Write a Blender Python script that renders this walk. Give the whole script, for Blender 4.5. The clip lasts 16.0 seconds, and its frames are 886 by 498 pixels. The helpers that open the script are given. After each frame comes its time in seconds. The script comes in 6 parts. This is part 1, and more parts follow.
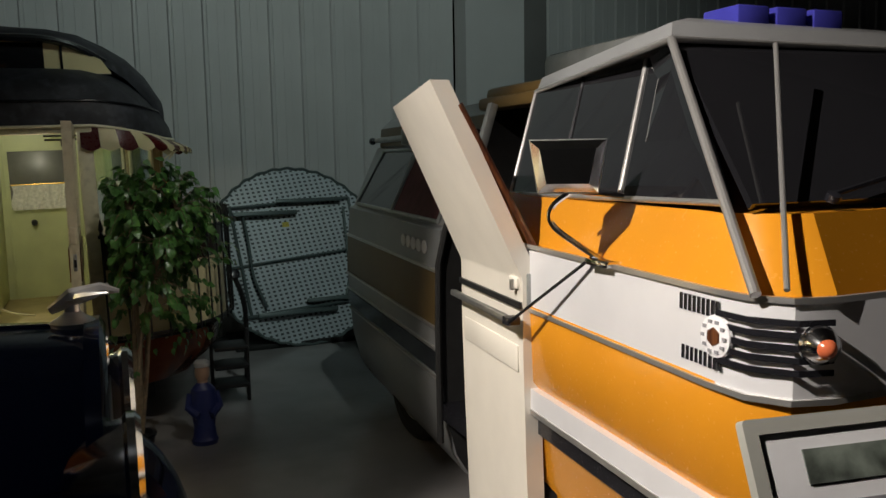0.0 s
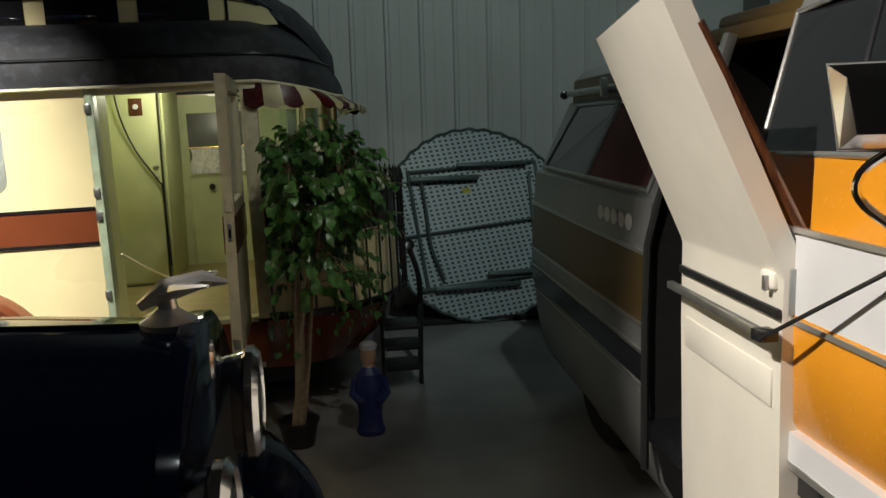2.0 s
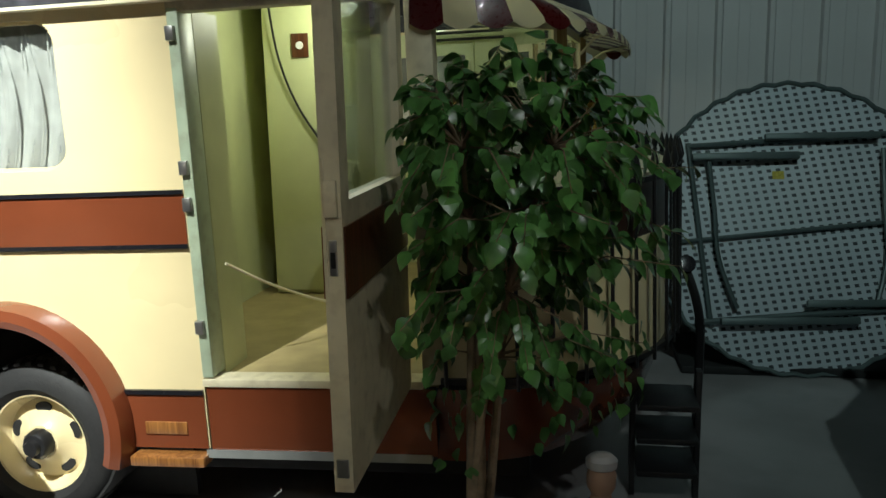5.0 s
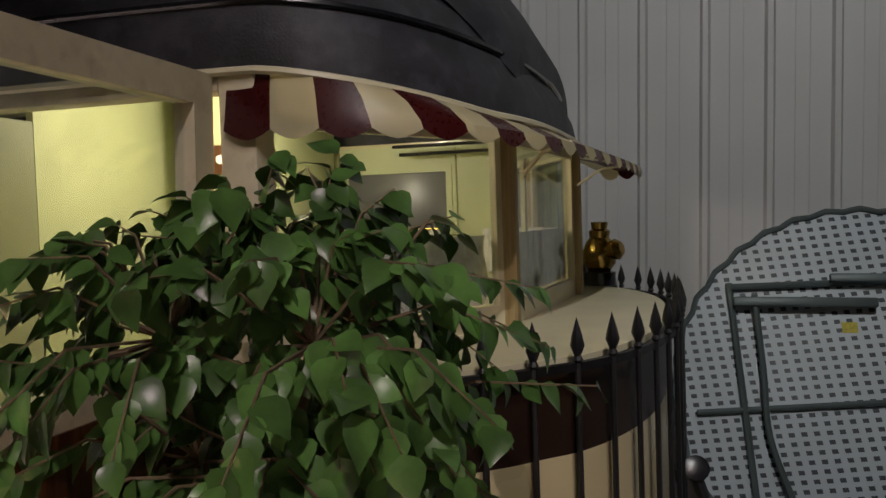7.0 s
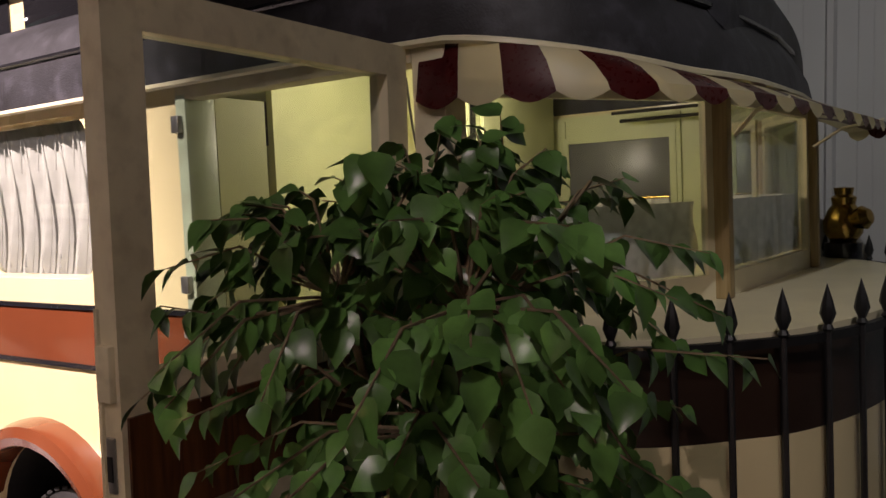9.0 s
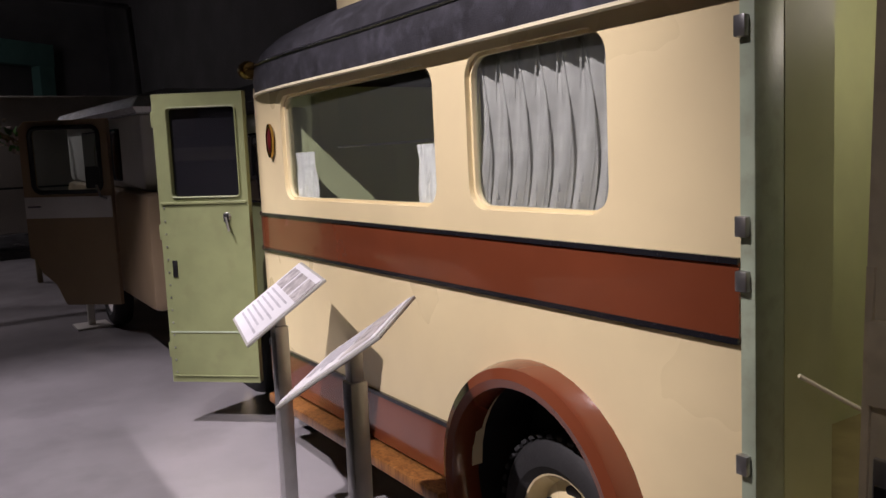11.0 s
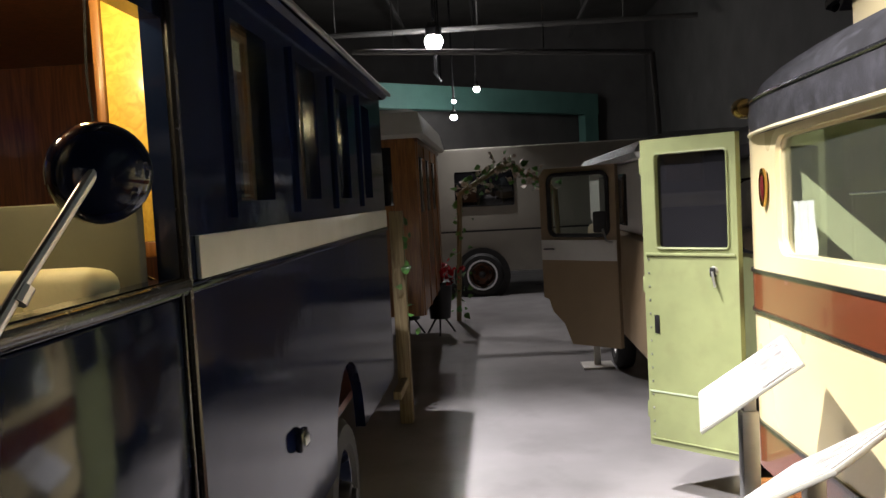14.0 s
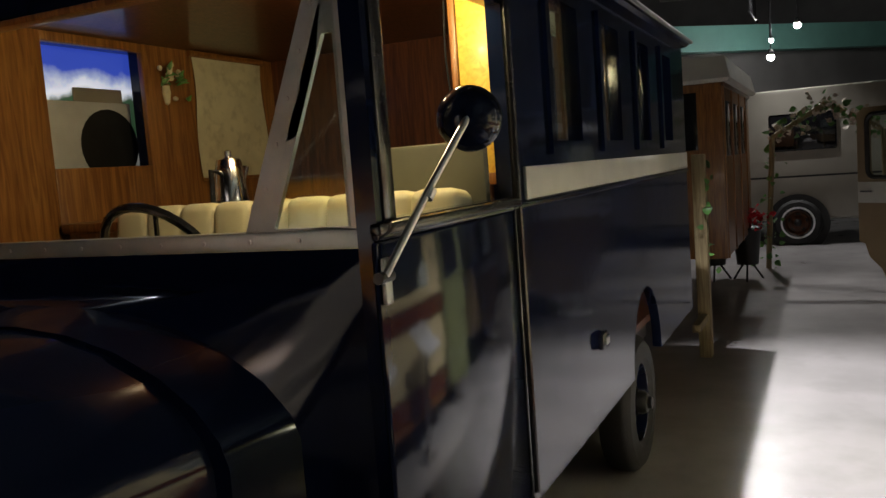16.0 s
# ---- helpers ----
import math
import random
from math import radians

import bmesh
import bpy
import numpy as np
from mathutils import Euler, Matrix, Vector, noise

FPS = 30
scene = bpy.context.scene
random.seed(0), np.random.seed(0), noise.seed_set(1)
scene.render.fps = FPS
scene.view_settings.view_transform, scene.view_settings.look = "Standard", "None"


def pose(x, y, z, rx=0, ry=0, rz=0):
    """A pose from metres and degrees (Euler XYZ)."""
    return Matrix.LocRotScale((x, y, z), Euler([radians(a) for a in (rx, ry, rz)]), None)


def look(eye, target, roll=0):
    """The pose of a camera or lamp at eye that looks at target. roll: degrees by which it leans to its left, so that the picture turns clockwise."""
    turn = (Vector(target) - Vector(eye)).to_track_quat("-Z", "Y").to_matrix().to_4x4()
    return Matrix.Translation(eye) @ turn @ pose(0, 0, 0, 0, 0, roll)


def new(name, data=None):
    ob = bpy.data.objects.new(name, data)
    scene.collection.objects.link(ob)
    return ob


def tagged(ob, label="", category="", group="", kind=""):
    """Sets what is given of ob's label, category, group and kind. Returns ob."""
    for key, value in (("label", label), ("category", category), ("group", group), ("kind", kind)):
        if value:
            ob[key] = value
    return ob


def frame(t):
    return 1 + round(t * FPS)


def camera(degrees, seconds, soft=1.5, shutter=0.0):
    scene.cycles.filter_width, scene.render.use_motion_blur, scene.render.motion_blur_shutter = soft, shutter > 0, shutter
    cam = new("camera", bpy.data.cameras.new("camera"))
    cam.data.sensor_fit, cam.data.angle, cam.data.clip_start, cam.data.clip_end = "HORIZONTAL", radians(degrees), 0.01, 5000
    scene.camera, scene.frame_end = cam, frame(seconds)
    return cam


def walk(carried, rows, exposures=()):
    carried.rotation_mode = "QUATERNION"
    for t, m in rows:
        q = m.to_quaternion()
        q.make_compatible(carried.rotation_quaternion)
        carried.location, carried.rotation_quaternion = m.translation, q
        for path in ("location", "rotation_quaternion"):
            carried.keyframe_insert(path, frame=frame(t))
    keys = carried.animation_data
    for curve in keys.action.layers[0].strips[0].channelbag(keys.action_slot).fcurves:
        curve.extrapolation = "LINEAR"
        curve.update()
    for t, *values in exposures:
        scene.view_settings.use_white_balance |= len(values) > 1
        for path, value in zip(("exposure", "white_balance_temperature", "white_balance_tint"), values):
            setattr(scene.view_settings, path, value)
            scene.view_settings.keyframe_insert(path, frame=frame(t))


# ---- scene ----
cam = camera(57.0, 16.0)
PATH = [
    (0, (0.978, -5.534, 1.728), (1.728, -3.695, 1.5), -1.0),
    (0.5, (1.107, -5.393, 1.712), (1.699, -3.499, 1.463), -1.0),
    (1, (1.207, -5.278, 1.703), (1.45, -3.313, 1.419), -0.7),
    (1.5, (1.218, -5.082, 1.692), (1.421, -3.112, 1.413), -1.6),
    (2, (1.185, -4.793, 1.68), (1.497, -2.841, 1.377), -1.6),
    (2.5, (1.227, -4.468, 1.643), (1.547, -2.516, 1.344), 0.4),
    (3, (1.29, -4.142, 1.642), (1.52, -2.181, 1.324), 0.2),
    (3.5, (1.32, -3.76, 1.639), (1.522, -1.786, 1.387), -0.0),
    (3.7, (1.336, -3.611, 1.629), (1.476, -1.641, 1.313), 0.1),
    (5.8, (1.463, -2.228, 1.558), (1.004, -0.315, 1.199), -1.5),
    (6, (1.544, -2.121, 1.566), (1.101, -0.2, 1.228), -0.5),
    (6.5, (1.693, -1.859, 1.579), (1.235, 0.066, 1.288), 0.4),
    (7, (1.794, -1.637, 1.63), (1.249, 0.285, 1.541), -0.6),
    (7.5, (1.921, -1.53, 1.68), (1.199, 0.334, 1.747), -1.1),
    (8, (1.995, -1.513, 1.679), (1.133, 0.29, 1.764), -0.9),
    (8.2, (2.005, -1.518, 1.668), (1.115, 0.273, 1.703), -1.0),
    (10.3, (1.51, -1.691, 1.571), (0.055, -0.358, 1.249), -1.4),
    (10.5, (1.439, -1.695, 1.574), (-0.066, -0.417, 1.254), -1.1),
    (11, (1.23, -1.635, 1.587), (-0.437, -0.565, 1.316), -2.0),
    (11.5, (1.024, -1.591, 1.601), (-0.757, -0.719, 1.343), -1.9),
    (12, (0.777, -1.609, 1.605), (-1.07, -0.863, 1.417), -3.5),
    (12.5, (0.588, -1.601, 1.624), (-1.356, -1.161, 1.448), -4.2),
    (13, (0.63, -1.478, 1.632), (-1.363, -1.393, 1.496), -3.5),
    (13.5, (0.777, -1.272, 1.636), (-1.219, -1.352, 1.536), -1.5),
    (14, (0.921, -1.254, 1.632), (-1.071, -1.39, 1.507), -3.1),
    (14.5, (1.13, -1.266, 1.617), (-0.858, -1.343, 1.415), -5.1),
    (15, (1.255, -1.236, 1.615), (-0.727, -1.458, 1.461), -7.2),
    (15.5, (1.367, -1.154, 1.61), (-0.52, -1.795, 1.444), -5.2),
    (16, (1.484, -1.102, 1.586), (-0.314, -1.958, 1.391), -4.3),
]
walk(cam, [(t, look(eye, target, roll)) for t, eye, target, roll in PATH],
     [(0, -0.6, 6500, 8), (1.5, -0.65, 6500, 6), (2.5, -0.65, 6300, 2), (3.5, -0.35, 6200, -3), (6.0, -0.5, 5900, 12), (6.5, -0.4, 5900, 22), (7.0, 0.15, 7000, 31), (8.2, 0.4, 7600, 34),
      (10.3, -1.85, 6200, 36), (11.0, -1.65, 6200, 30), (12.5, -1.35, 6400, 30), (13.5, -0.4, 6300, 18), (14.5, -0.25, 6300, 13), (16.0, -0.1, 6300, 10)])
FZ = -0.08          # level of the hall floor

# ---- light ----
world = bpy.data.worlds.new("hall_dark")
scene.world = world
world.use_nodes = True
world.node_tree.nodes["Background"].inputs[0].default_value = (0.75, 0.85, 1.0, 1)
world.node_tree.nodes["Background"].inputs[1].default_value = 0.0


def spot(eye, target, watts, degrees, size=0.08, colour=(1, 0.95, 0.88), blend=0.75):
    d = bpy.data.lights.new("spot", "SPOT")
    d.energy, d.spot_size, d.spot_blend, d.shadow_soft_size, d.color = watts, radians(degrees), blend, size, colour
    o = new("spot_lamp", d)
    o.matrix_world = look(eye, target)
    return o


def bulb_light(place, watts, size=0.05, colour=(1, 0.85, 0.6)):
    d = bpy.data.lights.new("bulb", "POINT")
    d.energy, d.shadow_soft_size, d.color = watts, size, colour
    o = new("bulb_lamp", d)
    o.location = place
    return o


SPOTS = [
    ((-2.0, -4.3, 5.0), (2.3, -3.45, 1.4), 3400, 34, (1.0, 0.90, 0.82)),      # on the orange motor home
    ((-0.7, -3.1, 4.8), (-1.62, -0.1, 0.92), 3800, 50, (1.0, 0.95, 0.88)),    # on the cream house car
    ((-2.9, -2.32, 5.0), (-3.7, -1.1, 0.0), 3300, 50, (1.0, 0.95, 0.92)),    # on the aisle floor
    ((-9.6, -2.35, 5.0), (-7.6, -1.2, 0.0), 520, 54, (1.0, 0.95, 0.9)),     # further along the aisle
    ((-12.6, -2.1, 4.3), (-10.9, -1.2, 0.2), 480, 84, (1.0, 0.95, 0.9)),    # far aisle
    ((2.6, -4.6, 5.0), (1.25, -0.4, 1.45), 230, 24, (1.0, 0.96, 0.9)),      # on the ficus and rear bay
    ((2.6, -3.0, 5.4), (3.2, 2.95, 2.9), 430, 86, (0.84, 1.0, 0.94)),      # on the rear wall
    ((0.2, -6.2, 5.4), (0.75, -3.0, 1.0), 80, 40, (0.92, 0.96, 1.0)),      # on the bonnet of the bus
]
for e, g, w, dg, c in SPOTS:
    spot(e, g, w, dg, 0.025, c)
bulb_light((0.32, 1.02, 2.03), 17, 0.08, (1.0, 0.95, 0.74))
bulb_light((-0.47, -2.45, 2.14), 11, 0.04, (1.0, 0.80, 0.45))
bulb_light((-0.76, -2.19, 2.16), 15, 0.03, (1.0, 0.78, 0.34))
bulb_light((-2.6, -2.9, 2.12), 8, 0.05, (1.0, 0.8, 0.5))


# ---- materials ----
def material(name, base, rough=0.5, metal=0.0, vary=0.12, scale=6.0, fine=90.0, bump=0.05, dirt=None, coat=0.0, spec=0.5, shift=0.0):
    """A surface with variation at two scales and fine relief. base: colour; dirt: colour of worn patches."""
    m = bpy.data.materials.new(name)
    m.use_nodes = True
    nt = m.node_tree
    p = nt.nodes["Principled BSDF"]
    geo = nt.nodes.new("ShaderNodeNewGeometry")
    n1, n2 = nt.nodes.new("ShaderNodeTexNoise"), nt.nodes.new("ShaderNodeTexNoise")
    n1.inputs["Scale"].default_value, n1.inputs["Detail"].default_value = scale, 5
    n2.inputs["Scale"].default_value, n2.inputs["Detail"].default_value = fine, 3
    nt.links.new(geo.outputs["Position"], n1.inputs["Vector"])
    nt.links.new(geo.outputs["Position"], n2.inputs["Vector"])
    ramp = nt.nodes.new("ShaderNodeMapRange")
    ramp.inputs[1].default_value, ramp.inputs[2].default_value = 0.3, 0.7
    ramp.inputs[3].default_value, ramp.inputs[4].default_value = 1 - vary, 1 + vary
    nt.links.new(n1.outputs["Fac"], ramp.inputs[0])
    mul = nt.nodes.new("ShaderNodeVectorMath")
    mul.operation = "SCALE"
    mul.inputs[0].default_value = base[:3]
    nt.links.new(ramp.outputs[0], mul.inputs["Scale"])
    out = mul.outputs[0]
    if dirt:
        mx = nt.nodes.new("ShaderNodeMix")
        mx.data_type = "RGBA"
        fac = nt.nodes.new("ShaderNodeMapRange")
        fac.inputs[1].default_value, fac.inputs[2].default_value = 0.5, 0.75
        fac.inputs[4].default_value = 0.6
        n3 = nt.nodes.new("ShaderNodeTexNoise")
        n3.inputs["Scale"].default_value, n3.inputs["Detail"].default_value = scale * 2.3, 8
        nt.links.new(geo.outputs["Position"], n3.inputs["Vector"])
        nt.links.new(n3.outputs["Fac"], fac.inputs[0])
        nt.links.new(fac.outputs[0], mx.inputs[0])
        nt.links.new(out, mx.inputs[6])
        mx.inputs[7].default_value = (*dirt, 1)
        out = mx.outputs[2]
    if shift:
        info = nt.nodes.new("ShaderNodeObjectInfo")
        hsv = nt.nodes.new("ShaderNodeHueSaturation")
        val = nt.nodes.new("ShaderNodeMapRange")
        val.inputs[3].default_value, val.inputs[4].default_value = 1 - shift, 1 + shift
        nt.links.new(info.outputs["Random"], val.inputs[0])
        nt.links.new(val.outputs[0], hsv.inputs["Value"])
        nt.links.new(out, hsv.inputs["Color"])
        out = hsv.outputs[0]
    nt.links.new(out, p.inputs["Base Color"])
    rr = nt.nodes.new("ShaderNodeMapRange")
    rr.inputs[3].default_value, rr.inputs[4].default_value = max(0.0, rough - 0.05 * (rough > 0.15)), min(1, rough + 0.05 * (rough > 0.15) + 0.01)
    nt.links.new(n2.outputs["Fac"], rr.inputs[0])
    nt.links.new(rr.outputs[0], p.inputs["Roughness"])
    p.inputs["Metallic"].default_value = metal
    p.inputs["Coat Weight"].default_value = coat
    p.inputs["Coat Roughness"].default_value = 0.05
    p.inputs["Specular IOR Level"].default_value = spec
    if bump:
        b = nt.nodes.new("ShaderNodeBump")
        b.inputs["Strength"].default_value, b.inputs["Distance"].default_value = bump, 0.004
        nt.links.new(n2.outputs["Fac"], b.inputs["Height"])
        nt.links.new(b.outputs[0], p.inputs["Normal"])
    return m


def wood(name, dark, light, rough=0.35, scale=3.0, axis=2, coat=0.2):
    """Varnished wood with grain along one axis."""
    m = material(name, light, rough, vary=0.1, coat=coat)
    nt = m.node_tree
    p = nt.nodes["Principled BSDF"]
    geo = nt.nodes.new("ShaderNodeNewGeometry")
    mp = nt.nodes.new("ShaderNodeMapping")
    s = [scale * 9] * 3
    s[axis] = scale * 0.6
    mp.inputs["Scale"].default_value = s
    n = nt.nodes.new("ShaderNodeTexNoise")
    n.inputs["Scale"].default_value, n.inputs["Detail"].default_value = 1.6, 6
    n.inputs["Distortion"].default_value = 1.2
    r = nt.nodes.new("ShaderNodeValToRGB")
    r.color_ramp.elements[0].position, r.color_ramp.elements[1].position = 0.35, 0.65
    r.color_ramp.elements[0].color, r.color_ramp.elements[1].color = (*dark, 1), (*light, 1)
    nt.links.new(geo.outputs["Position"], mp.inputs["Vector"])
    nt.links.new(mp.outputs[0], n.inputs["Vector"])
    nt.links.new(n.outputs["Fac"], r.inputs[0])
    nt.links.new(r.outputs[0], p.inputs["Base Color"])
    return m


def glass(name, tint=(0.9, 0.95, 0.93), rough=0.01, alpha=0.015):
    """A thin pane: mostly clear, with a true gloss."""
    m = bpy.data.materials.new(name)
    m.use_nodes = True
    nt = m.node_tree
    p = nt.nodes["Principled BSDF"]
    p.inputs["Base Color"].default_value = (*tint, 1)
    p.inputs["Roughness"].default_value = rough
    tr = nt.nodes.new("ShaderNodeBsdfTransparent")
    tr.inputs[0].default_value = (*tint, 1)
    gl = nt.nodes.new("ShaderNodeBsdfGlossy")
    gl.inputs["Roughness"].default_value = rough
    lw = nt.nodes.new("ShaderNodeLayerWeight")
    pw = nt.nodes.new("ShaderNodeMath")
    pw.operation = "POWER"
    pw.inputs[1].default_value = 4.0
    fr = nt.nodes.new("ShaderNodeMath")
    fr.operation = "MULTIPLY_ADD"
    fr.inputs[1].default_value, fr.inputs[2].default_value = 0.8, 0.03
    nt.links.new(lw.outputs["Facing"], pw.inputs[0])
    nt.links.new(pw.outputs[0], fr.inputs[0])
    mx, m2 = nt.nodes.new("ShaderNodeMixShader"), nt.nodes.new("ShaderNodeMixShader")
    nt.links.new(tr.outputs[0], mx.inputs[1])
    nt.links.new(gl.outputs[0], mx.inputs[2])
    nt.links.new(fr.outputs[0], mx.inputs[0])
    m2.inputs[0].default_value = alpha
    nt.links.new(mx.outputs[0], m2.inputs[1])
    nt.links.new(p.outputs[0], m2.inputs[2])
    nt.links.new(m2.outputs[0], nt.nodes["Material Output"].inputs[0])
    return m


def glow(name, colour, strength):
    m = bpy.data.materials.new(name)
    m.use_nodes = True
    p = m.node_tree.nodes["Principled BSDF"]
    p.inputs["Base Color"].default_value = (*colour, 1)
    p.inputs["Emission Color"].default_value = (*colour, 1)
    p.inputs["Emission Strength"].default_value = strength
    return m


CREAM = material("cream_enamel", (0.78, 0.66, 0.38), 0.28, vary=0.05, scale=2.5, fine=1.5, bump=0.0, coat=0.3)
CREAM_OLD = material("old_cream_paint", (0.66, 0.6, 0.42), 0.5, vary=0.1, scale=9, bump=0.1, dirt=(0.4, 0.34, 0.22))
INNER = material("pale_green_interior_paint", (0.60, 0.63, 0.36), 0.45, vary=0.08, scale=4, bump=0.05)
JAMB = material("grey_green_jamb_paint", (0.42, 0.50, 0.36), 0.4, vary=0.12, scale=8, bump=0.08, dirt=(0.3, 0.3, 0.2))
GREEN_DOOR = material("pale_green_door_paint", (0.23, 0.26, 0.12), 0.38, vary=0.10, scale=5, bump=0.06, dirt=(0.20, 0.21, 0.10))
BROWN = material("red_brown_enamel", (0.17, 0.045, 0.018), 0.18, vary=0.1, scale=3, bump=0.02, coat=0.5)
BLACK = material("black_enamel", (0.012, 0.012, 0.015), 0.25, vary=0.2, scale=5, bump=0.0, coat=0.2)
ROOFCLOTH = material("black_roof_fabric", (0.024, 0.024, 0.029), 0.6, vary=0.5, scale=7, fine=160, bump=0.35, dirt=(0.078, 0.078, 0.095))
IRON = material("black_wrought_iron", (0.01, 0.01, 0.011), 0.4, vary=0.2, scale=20, bump=0.1)
NAVY = material("navy_enamel", (0.0045, 0.008, 0.026), 0.09, vary=0.1, scale=2, fine=5, bump=0.35, spec=0.28)
GREYPAINT = material("grey_band_paint", (0.42, 0.42, 0.38), 0.35, vary=0.08, scale=5, bump=0.04)
ALLOY = material("riveted_aluminium", (0.42, 0.44, 0.43), 0.42, metal=0.7, vary=0.12, scale=10, bump=0.08)
SILVER = material("silver_body_paint", (0.68, 0.68, 0.70), 0.32, metal=0.1, vary=0.06, scale=3, bump=0.02, coat=0.3)
# silver darkened: the weaker light on the rear body is put into the colour
SILVER_GREY = material("dimmed_silver_body_paint", (0.27, 0.275, 0.28), 0.34, metal=0.2, vary=0.08, scale=3, bump=0.015, coat=0.2)
ORANGE = material("amber_orange_enamel", (0.62, 0.25, 0.015), 0.25, vary=0.07, scale=3, bump=0.02, coat=0.4)
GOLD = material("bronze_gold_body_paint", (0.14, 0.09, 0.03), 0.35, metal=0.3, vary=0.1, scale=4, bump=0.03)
CHROME = material("chrome", (0.80, 0.80, 0.81), 0.14, metal=1.0, vary=0.05, scale=12, bump=0.0)
TRIM = material("polished_aluminium_trim", (0.60, 0.59, 0.57), 0.30, metal=0.8, vary=0.06, scale=12, bump=0.0)
STEEL = material("brushed_steel", (0.48, 0.48, 0.47), 0.35, metal=0.9, vary=0.1, scale=14, bump=0.05)
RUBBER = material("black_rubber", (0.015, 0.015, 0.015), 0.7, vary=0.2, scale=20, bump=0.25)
DARKGLASS = material("dark_glass", (0.012, 0.012, 0.014), 0.03, vary=0.1, scale=2, bump=0.0, coat=0.3)
CLEAR = glass("clear_glass")
PANEL_WHITE = material("white_door_lining", (0.74, 0.70, 0.62), 0.45, vary=0.05, scale=4, bump=0.05)
WALLSHEET = material("galvanised_white_wall_sheet", (0.52, 0.52, 0.52), 0.5, vary=0.05, scale=1.5, bump=0.03)
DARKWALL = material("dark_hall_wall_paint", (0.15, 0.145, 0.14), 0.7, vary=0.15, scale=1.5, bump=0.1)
CEILING = material("dark_hall_ceiling_paint", (0.15, 0.145, 0.135), 0.8, vary=0.2, scale=1.0, bump=0.1)
TEAL = material("sea_green_beam_paint", (0.16, 0.36, 0.31), 0.5, vary=0.1, scale=2, bump=0.04)
LEAF = material("glossy_green_leaf", (0.10, 0.25, 0.06), 0.30, vary=0.5, scale=14, bump=0.1, shift=0.35)
BARK = material("grey_brown_bark", (0.24, 0.18, 0.11), 0.8, vary=0.3, scale=25, bump=0.5)
MAROON = material("maroon_awning_enamel", (0.10, 0.012, 0.012), 0.28, vary=0.1, scale=6, bump=0.03, coat=0.3)
AWNCREAM = material("cream_awning_enamel", (0.70, 0.64, 0.44), 0.35, vary=0.06, scale=6, bump=0.03)
BRASS = material("aged_brass", (0.42, 0.26, 0.07), 0.22, metal=1.0, vary=0.2, scale=30, bump=0.05)
PAPER = material("printed_panel_paper", (0.78, 0.78, 0.80), 0.4, vary=0.04, scale=10, bump=0.0)
PALEINK = material("pale_printing_ink", (0.50, 0.50, 0.53), 0.5, vary=0.2, scale=30, bump=0.0)
INK = material("printing_ink_grey", (0.25, 0.25, 0.27), 0.5, vary=0.2, scale=30, bump=0.0)
VARNISH = wood("varnished_oak", (0.16, 0.06, 0.015), (0.34, 0.15, 0.04))
DARKWOOD = wood("dark_mahogany_panel", (0.05, 0.015, 0.006), (0.13, 0.045, 0.015))
GOLDWOOD = wood("golden_figured_birch", (0.62, 0.36, 0.05), (0.78, 0.52, 0.09), axis=0, scale=2)
POSTWOOD = wood("weathered_post_wood", (0.16, 0.12, 0.06), (0.30, 0.24, 0.13), rough=0.7, coat=0)
BAYWOOD = wood("ochre_bay_wood", (0.30, 0.21, 0.09), (0.44, 0.33, 0.16), rough=0.5, coat=0.05)
CUSHION = material("cream_leather_cushion", (0.72, 0.68, 0.45), 0.45, vary=0.06, scale=8, bump=0.1)
TAN = material("tan_van_paint", (0.30, 0.22, 0.13), 0.4, vary=0.08, scale=3, bump=0.04)
OFFWHITE = material("off_white_van_paint", (0.62, 0.60, 0.54), 0.4, vary=0.08, scale=3, bump=0.04)


def floor_material():
    m = material("polished_concrete", (0.29, 0.28, 0.28), 0.22, vary=0.16, scale=1.1, fine=4, bump=0.0, dirt=(0.215, 0.205, 0.205), spec=0.5)
    return m


FLOOR = floor_material()


# ---- mesh helpers ----
def mesh_of(bm, name, smooth=True, angle=35):
    me = bpy.data.meshes.new(name)
    bmesh.ops.recalc_face_normals(bm, faces=bm.faces)
    if smooth:
        for f in bm.faces:
            f.smooth = True
        for e in bm.edges:
            if len(e.link_faces) == 2 and e.calc_face_angle(0) > radians(angle):
                e.smooth = False
    bm.to_mesh(me)
    bm.free()
    return me


def part(name, bm, mat, parent=None, label="", smooth=True, angle=35):
    ob = new(name, mesh_of(bm, name, smooth, angle) if isinstance(bm, bmesh.types.BMesh) else bm)
    if not ob.data.materials:
        ob.data.materials.append(mat)
    ob.parent = parent
    return tagged(ob, label)


def thing(name, label, category, at=(0, 0, 0), rz=0, group="", rx=0, ry=0):
    ob = new(name)
    ob.matrix_world = pose(*at, rx, ry, rz)
    ob.empty_display_size = 0.1
    return tagged(ob, label, category, group)


def box(x0, x1, y0, y1, z0, z1, bevel=0.0, bm=None, seg=2):
    own = bmesh.new()
    m = Matrix.Translation(((x0 + x1) / 2, (y0 + y1) / 2, (z0 + z1) / 2)) @ Matrix.Diagonal((abs(x1 - x0), abs(y1 - y0), abs(z1 - z0), 1))
    bmesh.ops.create_cube(own, size=1, matrix=m)
    if bevel:
        bmesh.ops.bevel(own, geom=own.edges[:], offset=bevel, segments=seg, profile=0.5, affect="EDGES")
    return merge(own, bm)


def merge(own, bm):
    if bm is None:
        return own
    me = bpy.data.meshes.new("tmp")
    own.to_mesh(me)
    own.free()
    bm.from_mesh(me)
    bpy.data.meshes.remove(me)
    return bm


def moved(bm, m):
    bmesh.ops.transform(bm, matrix=m, verts=bm.verts)
    return bm


